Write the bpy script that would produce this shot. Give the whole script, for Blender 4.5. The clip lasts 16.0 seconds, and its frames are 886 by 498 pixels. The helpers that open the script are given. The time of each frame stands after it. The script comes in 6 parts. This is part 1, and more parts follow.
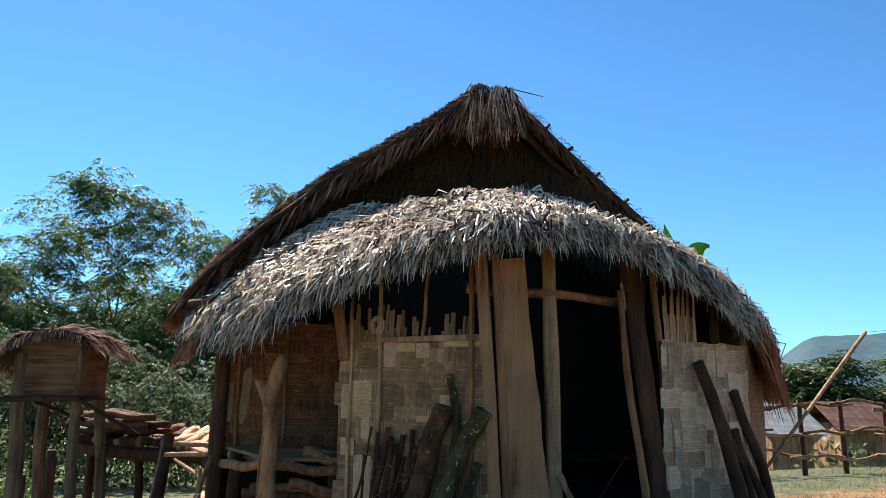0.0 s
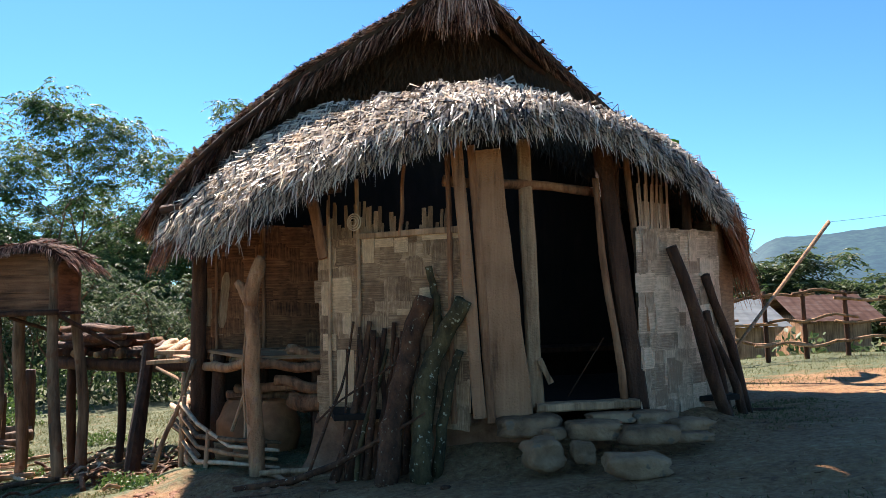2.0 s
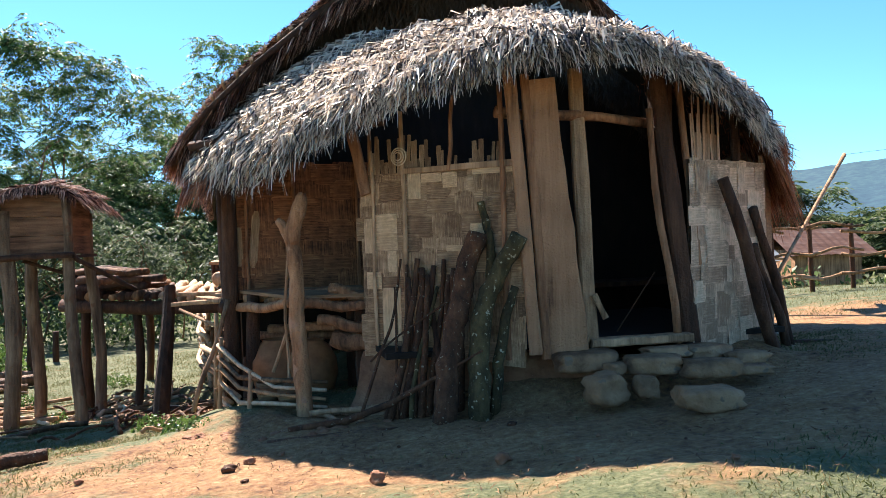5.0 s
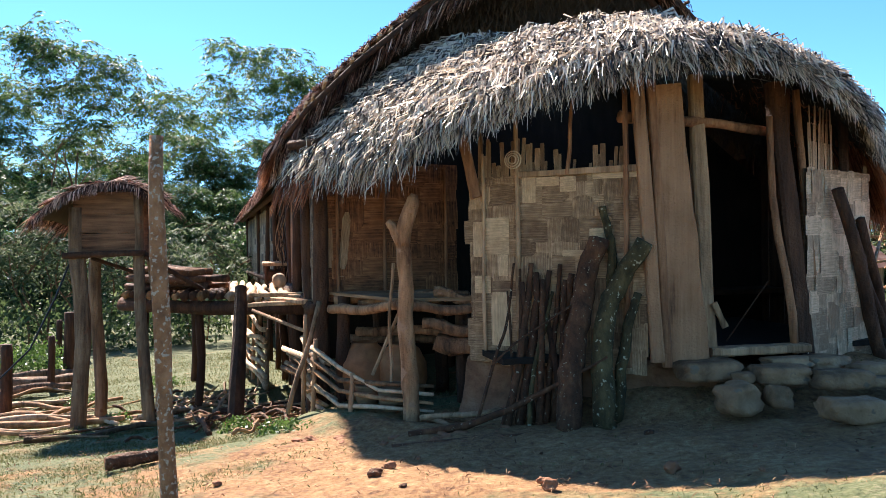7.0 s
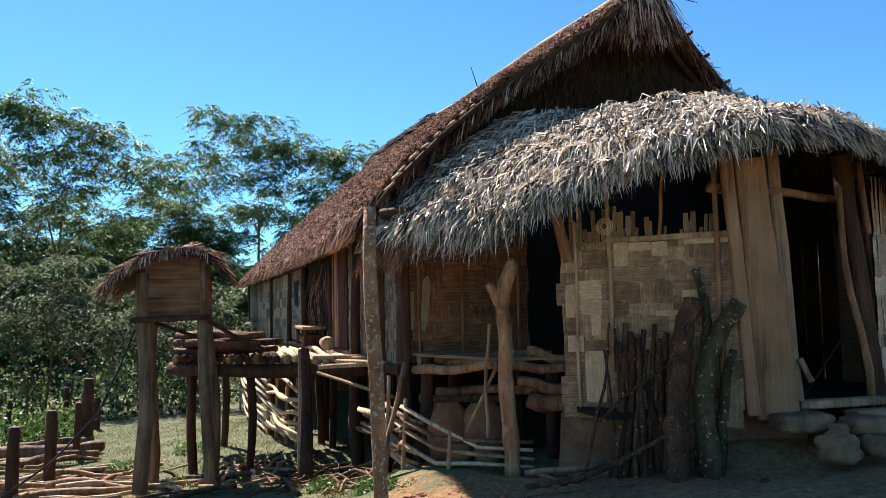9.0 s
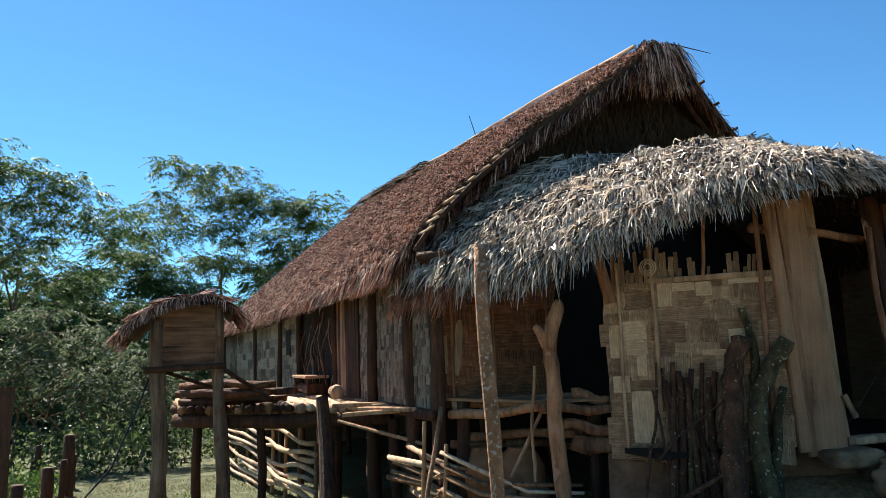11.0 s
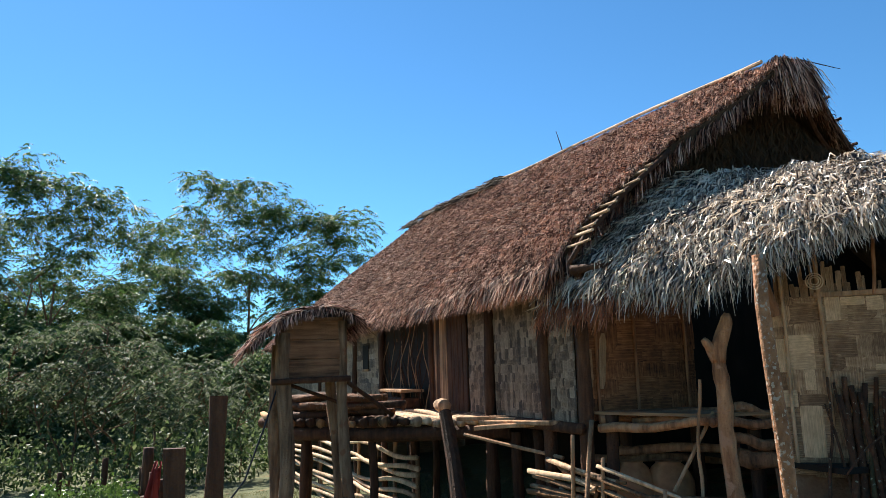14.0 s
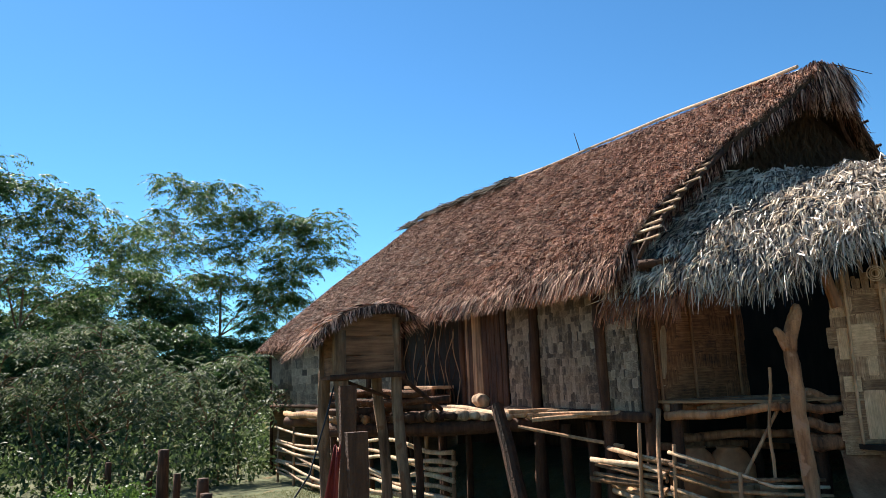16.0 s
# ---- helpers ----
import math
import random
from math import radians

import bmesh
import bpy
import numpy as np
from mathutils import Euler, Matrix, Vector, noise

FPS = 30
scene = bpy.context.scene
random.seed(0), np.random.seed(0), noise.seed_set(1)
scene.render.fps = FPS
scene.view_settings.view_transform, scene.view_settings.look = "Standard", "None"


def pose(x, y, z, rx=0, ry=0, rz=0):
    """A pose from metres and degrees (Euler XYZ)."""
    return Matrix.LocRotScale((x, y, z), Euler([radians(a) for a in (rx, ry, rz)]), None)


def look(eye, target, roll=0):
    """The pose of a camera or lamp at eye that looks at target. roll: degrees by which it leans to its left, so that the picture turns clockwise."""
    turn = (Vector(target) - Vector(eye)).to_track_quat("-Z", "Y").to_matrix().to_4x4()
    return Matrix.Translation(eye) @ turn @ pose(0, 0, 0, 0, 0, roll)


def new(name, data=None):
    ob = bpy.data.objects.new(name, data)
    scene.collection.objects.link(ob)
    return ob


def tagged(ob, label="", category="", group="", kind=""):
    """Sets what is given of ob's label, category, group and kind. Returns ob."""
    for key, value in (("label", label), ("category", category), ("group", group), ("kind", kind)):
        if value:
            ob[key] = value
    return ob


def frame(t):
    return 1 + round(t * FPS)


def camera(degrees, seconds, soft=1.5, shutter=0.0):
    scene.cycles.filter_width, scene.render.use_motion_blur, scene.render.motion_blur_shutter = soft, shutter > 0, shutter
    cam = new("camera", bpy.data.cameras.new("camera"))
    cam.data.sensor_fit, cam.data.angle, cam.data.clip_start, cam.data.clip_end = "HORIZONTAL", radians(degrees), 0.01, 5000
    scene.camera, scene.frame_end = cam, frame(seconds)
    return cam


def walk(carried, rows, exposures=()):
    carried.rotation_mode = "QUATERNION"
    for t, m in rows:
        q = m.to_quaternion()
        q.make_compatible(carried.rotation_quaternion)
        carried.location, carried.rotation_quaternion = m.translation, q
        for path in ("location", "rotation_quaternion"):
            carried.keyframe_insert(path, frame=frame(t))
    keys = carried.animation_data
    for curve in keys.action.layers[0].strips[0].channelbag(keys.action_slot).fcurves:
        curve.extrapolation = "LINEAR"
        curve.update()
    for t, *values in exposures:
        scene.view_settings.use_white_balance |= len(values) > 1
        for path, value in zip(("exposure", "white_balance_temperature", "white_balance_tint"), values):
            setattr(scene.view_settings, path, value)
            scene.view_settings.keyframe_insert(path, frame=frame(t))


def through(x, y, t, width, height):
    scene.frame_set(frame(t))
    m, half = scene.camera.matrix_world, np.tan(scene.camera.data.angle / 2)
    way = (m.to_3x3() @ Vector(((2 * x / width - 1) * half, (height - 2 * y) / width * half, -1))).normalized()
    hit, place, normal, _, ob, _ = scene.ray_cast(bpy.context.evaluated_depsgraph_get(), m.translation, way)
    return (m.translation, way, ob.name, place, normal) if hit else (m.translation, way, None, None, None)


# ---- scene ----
cam = camera(60.2, 16.0, soft=0.5)
PATH = [
    (0, (0.63, -0.329, 1.689), (0.392, 1.625, 2.045), 1.0),
    (0.5, (0.639, -0.323, 1.676), (0.411, 1.642, 1.969), 0.7),
    (1, (0.625, -0.324, 1.624), (0.418, 1.652, 1.858), 0.2),
    (1.5, (0.607, -0.32, 1.544), (0.417, 1.662, 1.731), -0.5),
    (2, (0.563, -0.308, 1.515), (0.402, 1.681, 1.648), -1.2),
    (2.5, (0.504, -0.284, 1.442), (0.384, 1.71, 1.542), -2.0),
    (3, (0.439, -0.293, 1.423), (0.348, 1.704, 1.487), -2.5),
    (3.2, (0.435, -0.305, 1.432), (0.339, 1.692, 1.481), -2.4),
    (5.3, (-0.191, -0.155, 1.502), (-0.314, 1.841, 1.474), -1.7),
    (5.5, (-0.295, -0.15, 1.497), (-0.43, 1.846, 1.468), -1.4),
    (6, (-0.524, -0.16, 1.478), (-0.663, 1.834, 1.437), -1.0),
    (6.5, (-0.768, -0.136, 1.476), (-0.905, 1.858, 1.441), -1.0),
    (7, (-1.049, -0.158, 1.5), (-1.154, 1.839, 1.491), -0.8),
    (7.5, (-1.374, -0.294, 1.504), (-1.466, 1.703, 1.537), -0.6),
    (8, (-1.66, -0.375, 1.477), (-1.77, 1.62, 1.562), -0.6),
    (8.5, (-1.921, -0.476, 1.461), (-2.007, 1.518, 1.594), -0.8),
    (9, (-2.219, -0.594, 1.499), (-2.237, 1.4, 1.656), -1.2),
    (9.2, (-2.301, -0.615, 1.495), (-2.296, 1.378, 1.659), -1.3),
    (11.3, (-3.202, -0.568, 1.448), (-3.098, 1.406, 1.753), -2.1),
    (11.5, (-3.291, -0.519, 1.455), (-3.198, 1.453, 1.773), -2.0),
    (12, (-3.504, -0.43, 1.471), (-3.42, 1.538, 1.817), -1.5),
    (12.5, (-3.799, -0.48, 1.483), (-3.703, 1.485, 1.84), -1.3),
    (13, (-4.053, -0.496, 1.475), (-3.963, 1.47, 1.834), -1.8),
    (13.5, (-4.318, -0.497, 1.478), (-4.243, 1.471, 1.829), -2.2),
    (14, (-4.546, -0.555, 1.457), (-4.467, 1.417, 1.784), -1.7),
    (14.5, (-4.821, -0.697, 1.453), (-4.71, 1.276, 1.76), -1.4),
    (15, (-5.136, -0.666, 1.393), (-4.988, 1.302, 1.717), -1.7),
    (15.5, (-5.445, -0.65, 1.403), (-5.268, 1.315, 1.734), -2.1),
    (16, (-5.788, -0.701, 1.394), (-5.6, 1.262, 1.724), -2.5),
]
walk(cam, [(t, look(eye, target, roll)) for t, eye, target, roll in PATH],
     [(0, 1.25, 6500, 12), (1.5, 1.45, 6500, 16), (3.0, 1.66, 6500, 17), (5.5, 1.85, 6500, 17), (7.0, 1.85, 6500, 17), (8.0, 1.8, 6500, 15), (8.5, 1.5, 6500, 14), (9.0, 1.38, 6500, 12), (11.5, 1.22, 6500, 10), (16.0, 1.24, 6500, 10)])

# ---- light ----
SUN_EL, SUN_AZ = radians(44), (-0.53, 0.848)
world = bpy.data.worlds.new("sky")
scene.world = world
world.use_nodes = True
wn, wl = world.node_tree.nodes, world.node_tree.links
sky = wn.new("ShaderNodeTexSky")
sky.sky_type, sky.sun_disc = "NISHITA", False
sky.sun_elevation, sky.sun_rotation = SUN_EL, math.atan2(SUN_AZ[0], SUN_AZ[1])
sky.altitude, sky.air_density, sky.dust_density, sky.ozone_density = 600, 1.0, 0.1, 1.0
wn["Background"].inputs[1].default_value = 0.06
deep = wn.new("ShaderNodeMix")
deep.data_type, deep.blend_type = "RGBA", "MULTIPLY"
deep.inputs["Factor"].default_value = 1.0
deep.inputs["B"].default_value = (0.45, 0.89, 1.17, 1)
wl.new(sky.outputs[0], deep.inputs["A"])
wl.new(deep.outputs["Result"], wn["Background"].inputs[0])
sun = new("sun", bpy.data.lights.new("sun", "SUN"))
sun.data.energy, sun.data.angle, sun.data.color = 5.0, radians(0.53), (1.0, 0.94, 0.83)
sd = Vector((SUN_AZ[0] * math.cos(SUN_EL), SUN_AZ[1] * math.cos(SUN_EL), math.sin(SUN_EL)))
sun.matrix_world = look(sd * 60, (0, 0, 0))

# ---- materials ----


def material(name, stops, scale=(6, 6, 6), detail=6, rough=0.85, bump=0.3, bump_scale=40, coord="Object", blotch=2.0, vary=0.0, island=0.0, spec=0.3, metal=0.0, spots=None, warm=True, tone=None, through=0.0):
    """A grainy surface: a colour ramp over stretched noise, larger blotches, fine relief, and a change of tone from piece to piece."""
    tone = tone or ((1.68, 1.12, 0.71) if warm else (1.66, 1.17, 0.8))
    m = bpy.data.materials.new(name)
    m.use_nodes = True
    n, l = m.node_tree.nodes, m.node_tree.links
    bsdf = n["Principled BSDF"]
    tc, mp = n.new("ShaderNodeTexCoord"), n.new("ShaderNodeMapping")
    mp.inputs["Scale"].default_value = scale
    l.new(tc.outputs[coord], mp.inputs[0])
    grain, big = n.new("ShaderNodeTexNoise"), n.new("ShaderNodeTexNoise")
    grain.inputs["Scale"].default_value, grain.inputs["Detail"].default_value, grain.inputs["Roughness"].default_value = 1.0, detail, 0.65
    big.inputs["Scale"].default_value, big.inputs["Detail"].default_value = blotch, 3
    l.new(mp.outputs[0], grain.inputs["Vector"])
    l.new(tc.outputs[coord], big.inputs["Vector"])
    add = n.new("ShaderNodeMath")
    add.operation = "MULTIPLY_ADD"
    l.new(big.outputs[0], add.inputs[0])
    add.inputs[1].default_value = 0.6
    l.new(grain.outputs[0], add.inputs[2])
    last = add.outputs[0]
    for amount, kind, socket in ((vary, "ShaderNodeObjectInfo", "Random"), (island, "ShaderNodeNewGeometry", "Random Per Island")):
        if amount:
            src, mad = n.new(kind), n.new("ShaderNodeMath")
            mad.operation = "MULTIPLY_ADD"
            l.new(src.outputs[socket], mad.inputs[0])
            mad.inputs[1].default_value = amount
            l.new(last, mad.inputs[2])
            last = mad.outputs[0]
    shift = n.new("ShaderNodeMath")
    shift.operation, shift.inputs[1].default_value = "SUBTRACT", 0.3 + vary / 2 + island / 2
    l.new(last, shift.inputs[0])
    ramp = n.new("ShaderNodeValToRGB")
    while len(ramp.color_ramp.elements) < len(stops):
        ramp.color_ramp.elements.new(0.5)
    for e, (at, colour) in zip(ramp.color_ramp.elements, stops):
        r_, g_, b_ = colour
        e.position, e.color = at, (min(r_ * tone[0], 0.9), min(g_ * tone[1], 0.86), min(b_ * tone[2], 0.8), 1)
    l.new(shift.outputs[0], ramp.inputs[0])
    skin = ramp.outputs[0]
    if spots:
        # crusts of lichen or peeled patches with an edge of their own
        size, edge, colour = spots
        sp, cut, mixer = n.new("ShaderNodeTexNoise"), n.new("ShaderNodeValToRGB"), n.new("ShaderNodeMix")
        sp.inputs["Scale"].default_value, sp.inputs["Detail"].default_value = size, 3
        l.new(tc.outputs[coord], sp.inputs["Vector"])
        cut.color_ramp.elements[0].position, cut.color_ramp.elements[1].position = edge, edge + 0.05
        l.new(sp.outputs[0], cut.inputs[0])
        mixer.data_type = "RGBA"
        mixer.inputs["B"].default_value = (*colour, 1)
        l.new(cut.outputs[0], mixer.inputs["Factor"])
        l.new(skin, mixer.inputs["A"])
        skin = mixer.outputs["Result"]
    l.new(skin, bsdf.inputs["Base Color"])
    bsdf.inputs["Roughness"].default_value, bsdf.inputs["Metallic"].default_value = rough, metal
    bsdf.inputs["Specular IOR Level"].default_value = spec
    if through:
        # thin dry blades let some light pass
        thin, blend = n.new("ShaderNodeBsdfTranslucent"), n.new("ShaderNodeMixShader")
        l.new(skin, thin.inputs[0])
        blend.inputs[0].default_value = through
        l.new(bsdf.outputs[0], blend.inputs[1])
        l.new(thin.outputs[0], blend.inputs[2])
        l.new(blend.outputs[0], n["Material Output"].inputs[0])
    if bump:
        bn, fine = n.new("ShaderNodeBump"), n.new("ShaderNodeTexNoise")
        fine.inputs["Scale"].default_value, fine.inputs["Detail"].default_value = bump_scale, 4
        mix = n.new("ShaderNodeMath")
        mix.operation = "ADD"
        l.new(tc.outputs[coord], fine.inputs["Vector"])
        l.new(fine.outputs[0], mix.inputs[0])
        l.new(grain.outputs[0], mix.inputs[1])
        l.new(mix.outputs[0], bn.inputs["Height"])
        bn.inputs["Strength"].default_value, bn.inputs["Distance"].default_value = bump, 0.02
        l.new(bn.outputs[0], bsdf.inputs["Normal"])
    return m


def leafy(name, stops, gloss=0.45, through=0.35):
    """Leaves: tone from leaf to leaf, a little gloss, some light through the blade."""
    m = bpy.data.materials.new(name)
    m.use_nodes = True
    n, l = m.node_tree.nodes, m.node_tree.links
    bsdf, out = n["Principled BSDF"], n["Material Output"]
    geo, ramp = n.new("ShaderNodeNewGeometry"), n.new("ShaderNodeValToRGB")
    while len(ramp.color_ramp.elements) < len(stops):
        ramp.color_ramp.elements.new(0.5)
    for e, (at, colour) in zip(ramp.color_ramp.elements, stops):
        e.position, e.color = at, (*colour, 1)
    l.new(geo.outputs["Random Per Island"], ramp.inputs[0])
    l.new(ramp.outputs[0], bsdf.inputs["Base Color"])
    bsdf.inputs["Roughness"].default_value, bsdf.inputs["Specular IOR Level"].default_value = gloss, 0.2
    tr, mix = n.new("ShaderNodeBsdfTranslucent"), n.new("ShaderNodeMixShader")
    l.new(ramp.outputs[0], tr.inputs[0])
    mix.inputs[0].default_value = through
    l.new(bsdf.outputs[0], mix.inputs[1])
    l.new(tr.outputs[0], mix.inputs[2])
    l.new(mix.outputs[0], out.inputs[0])
    return m


POST = material("grey_brown_timber", [(0.25, (0.05, 0.028, 0.018)), (0.5, (0.22, 0.125, 0.078)), (0.78, (0.4, 0.255, 0.165))], (16, 16, 1.6), bump=0.8, tone=(1.32, 0.98, 0.72))
GREYPOST = material("weathered_grey_post", [(0.25, (0.04, 0.026, 0.019)), (0.48, (0.16, 0.118, 0.088)), (0.78, (0.34, 0.27, 0.21))], (15, 15, 1.4), bump=1.0, tone=(1.15, 0.88, 0.66), spots=(5, 0.62, (0.2, 0.09, 0.045)))
DARKPOST = material("dark_timber", [(0.2, (0.02, 0.013, 0.01)), (0.5, (0.075, 0.048, 0.035)), (0.85, (0.17, 0.115, 0.08))], (14, 14, 1.6), bump=0.9, tone=(1.0, 0.64, 0.43))
BOARD = material("weathered_board", [(0.22, (0.05, 0.029, 0.019)), (0.38, (0.24, 0.152, 0.1)), (0.8, (0.4, 0.28, 0.195))], (13, 13, 0.7), bump=1.0, bump_scale=60, blotch=3.0, tone=(1.42, 1.02, 0.74))
GREYBOARD = material("grey_board", [(0.25, (0.07, 0.05, 0.036)), (0.5, (0.235, 0.18, 0.135)), (0.8, (0.4, 0.325, 0.255))], (16, 16, 1.0), bump=0.8, vary=0.15, warm=False)
PALEPOLE = material("pale_peeled_pole", [(0.25, (0.17, 0.12, 0.085)), (0.5, (0.42, 0.325, 0.24)), (0.8, (0.62, 0.52, 0.41))], (12, 12, 3), bump=0.6, vary=0.2, tone=(1.328, 1.141, 0.954))
BARK = material("tree_bark", [(0.2, (0.035, 0.026, 0.02)), (0.5, (0.1, 0.075, 0.055)), (0.85, (0.2, 0.17, 0.13))], (9, 9, 2.5), bump=0.7)
FIREWOOD = material("firewood_bark", [(0.25, (0.014, 0.009, 0.006)), (0.5, (0.06, 0.038, 0.025)), (0.75, (0.13, 0.088, 0.06))], (11, 11, 5), bump=1.0, vary=0.12, spots=(34, 0.65, (0.36, 0.29, 0.19)), tone=(1.75, 1.05, 0.66))
MOSSBARK = material("mossy_bark", [(0.25, (0.012, 0.012, 0.006)), (0.5, (0.05, 0.046, 0.022)), (0.75, (0.11, 0.098, 0.05))], (11, 11, 5), bump=1.0, vary=0.12, spots=(30, 0.63, (0.4, 0.34, 0.22)), tone=(1.5, 1.08, 0.78))
DRYWOOD = material("dry_branch", [(0.25, (0.05, 0.032, 0.02)), (0.5, (0.17, 0.115, 0.075)), (0.75, (0.34, 0.25, 0.17))], (11, 11, 3), bump=0.8, vary=0.3, tone=(1.6, 1.2, 0.85))
LICHEN = material("lichen_bark", [(0.25, (0.06, 0.038, 0.028)), (0.5, (0.17, 0.115, 0.085)), (0.75, (0.26, 0.19, 0.15))], (12, 12, 8), bump=0.9, spots=(42, 0.57, (0.42, 0.32, 0.24)))
PEELED = material("peeled_trunk", [(0.25, (0.1, 0.055, 0.035)), (0.5, (0.32, 0.21, 0.14)), (0.75, (0.5, 0.36, 0.25))], (14, 14, 2), bump=0.9, spots=(6, 0.58, (0.44, 0.22, 0.12)), tone=(1.25, 0.86, 0.58))
BAMBOO = material("woven_bamboo", [(0.3, (0.14, 0.09, 0.06)), (0.5, (0.29, 0.205, 0.14)), (0.76, (0.5, 0.395, 0.295))], (0.5, 22, 3), bump=0.9, bump_scale=6, vary=0.26, rough=0.7, tone=(1.5, 1.16, 0.86))
GREYBAMBOO = material("grey_woven_bamboo", [(0.3, (0.07, 0.05, 0.037)), (0.5, (0.25, 0.195, 0.15)), (0.76, (0.47, 0.4, 0.33))], (0.5, 18, 3), bump=0.8, bump_scale=6, vary=0.4, rough=0.6, tone=(1.25, 1.0, 0.78))
LOOSEBAMBOO = material("loose_pale_bamboo", [(0.3, (0.2, 0.14, 0.1)), (0.5, (0.36, 0.27, 0.205)), (0.74, (0.56, 0.46, 0.37))], (0.5, 16, 3), bump=0.8, bump_scale=6, vary=0.4, rough=0.6, tone=(1.6, 1.3, 1.06))
BROWNBAMBOO = material("sooty_woven_bamboo", [(0.3, (0.05, 0.024, 0.013)), (0.5, (0.2, 0.11, 0.062)), (0.75, (0.36, 0.23, 0.145))], (0.5, 12, 3), bump=0.6, bump_scale=6, vary=0.1, rough=0.7, tone=(1.2, 0.78, 0.5))
GRANARYWOOD = material("brown_granary_board", [(0.25, (0.05, 0.028, 0.018)), (0.5, (0.2, 0.13, 0.088)), (0.8, (0.34, 0.235, 0.165))], (1.4, 1.4, 20), bump=0.8, vary=0.15, tone=(1.079, 0.793, 0.604))
MATTING = material("split_bamboo_matting", [(0.2, (0.1, 0.065, 0.04)), (0.5, (0.24, 0.17, 0.115)), (0.8, (0.36, 0.28, 0.2))], (3, 3, 40), bump=0.5, tone=(1.2, 0.9, 0.64))
# backing toned dark to put shade into the gaps between strips
DARKMAT = material("gap_shade_matting", [(0.2, (0.03, 0.02, 0.014)), (0.5, (0.09, 0.062, 0.043)), (0.8, (0.16, 0.12, 0.085))], (3, 3, 40), bump=0.5, tone=(0.9, 0.72, 0.55))
# near-black that stands for the unlit rooms seen through openings
ROOMSHADE = material("room_shade", [(0.2, (0.012, 0.009, 0.007)), (0.6, (0.03, 0.022, 0.017)), (0.9, (0.06, 0.045, 0.035))], (8, 8, 2), bump=0.3, tone=(0.9, 0.72, 0.55))
MUD = material("red_clay", [(0.2, (0.13, 0.06, 0.032)), (0.5, (0.29, 0.145, 0.08)), (0.8, (0.43, 0.25, 0.15))], (5, 5, 5), bump=0.8, bump_scale=25, tone=(1.002, 0.855, 0.74))
STONE = material("grey_stone", [(0.25, (0.09, 0.065, 0.045)), (0.5, (0.23, 0.175, 0.13)), (0.8, (0.36, 0.29, 0.225))], (5, 5, 5), bump=0.9, bump_scale=20, vary=0.2, spots=(9, 0.64, (0.2, 0.13, 0.08)), tone=(1.3, 0.88, 0.58))
JAR = material("unglazed_clay", [(0.2, (0.14, 0.075, 0.045)), (0.5, (0.27, 0.155, 0.095)), (0.85, (0.38, 0.25, 0.16))], (4, 4, 4), bump=0.15, rough=0.7)
THATCH = material("grass_thatch", [(0.2, (0.018, 0.007, 0.005)), (0.42, (0.11, 0.052, 0.037)), (0.64, (0.27, 0.155, 0.115)), (0.88, (0.66, 0.5, 0.41))], (7, 7, 7), bump=0, island=0.95, rough=0.75, spec=0.15, tone=(1.25, 1.0, 0.85))
PALM = material("dry_palm_thatch", [(0.14, (0.012, 0.008, 0.006)), (0.3, (0.12, 0.092, 0.068)), (0.47, (0.46, 0.4, 0.335)), (0.7, (0.8, 0.75, 0.68))], (6, 6, 6), bump=0, island=0.95, rough=0.38, spec=0.6, tone=(1.12, 1.0, 0.88), through=0.35)
REDTHATCH = material("rusty_thatch", [(0.1, (0.05, 0.02, 0.014)), (0.45, (0.19, 0.095, 0.065)), (0.9, (0.4, 0.25, 0.18))], (7, 7, 7), bump=0, island=0.5, rough=0.75, through=0.35)
# thatch toned dark: shade under the roof and between strands is in its colour
UNDER = material("shade_dark_thatch", [(0.2, (0.025, 0.018, 0.012)), (0.5, (0.07, 0.05, 0.035)), (0.9, (0.13, 0.09, 0.06))], (30, 30, 4), bump=0.5, tone=(0.9, 0.72, 0.55))
TIN = material("rusty_tin", [(0.2, (0.06, 0.026, 0.018)), (0.5, (0.12, 0.06, 0.043)), (0.85, (0.22, 0.16, 0.13))], (0.4, 4, 4), bump=0.1, rough=0.85, spec=0.15, tone=(1, 1, 1))
PALETIN = material("pale_tin", [(0.2, (0.16, 0.165, 0.16)), (0.8, (0.3, 0.31, 0.3))], (0.4, 4, 4), bump=0.1, rough=0.85, spec=0.15, tone=(1, 1, 1))
CLOTH = material("red_cloth", [(0.2, (0.2, 0.025, 0.02)), (0.8, (0.42, 0.07, 0.05))], (6, 6, 6), bump=0.2, tone=(1, 1, 1))
WIRE = material("black_cable", [(0.2, (0.012, 0.012, 0.014)), (0.8, (0.03, 0.03, 0.03))], bump=0, rough=0.5, tone=(1, 1, 1))
ACACIA = leafy("acacia_leaf", [(0, (0.026, 0.06, 0.018)), (0.5, (0.065, 0.125, 0.034)), (0.88, (0.13, 0.2, 0.06)), (1, (0.21, 0.21, 0.09))], gloss=0.42, through=0.45)
YOUNGLEAF = leafy("young_acacia_leaf", [(0, (0.025, 0.045, 0.017)), (0.5, (0.07, 0.105, 0.045)), (0.85, (0.17, 0.2, 0.11)), (1, (0.26, 0.26, 0.17))], gloss=0.6, through=0.45)
BUSH = leafy("bush_leaf", [(0, (0.022, 0.042, 0.015)), (0.4, (0.06, 0.095, 0.03)), (0.85, (0.13, 0.17, 0.07)), (1, (0.22, 0.21, 0.12))], gloss=0.5, through=0.45)
FRESH = leafy("fresh_leaf", [(0, (0.04, 0.08, 0.016)), (0.5, (0.08, 0.14, 0.03)), (1, (0.14, 0.21, 0.06))], gloss=0.35, through=0.4)
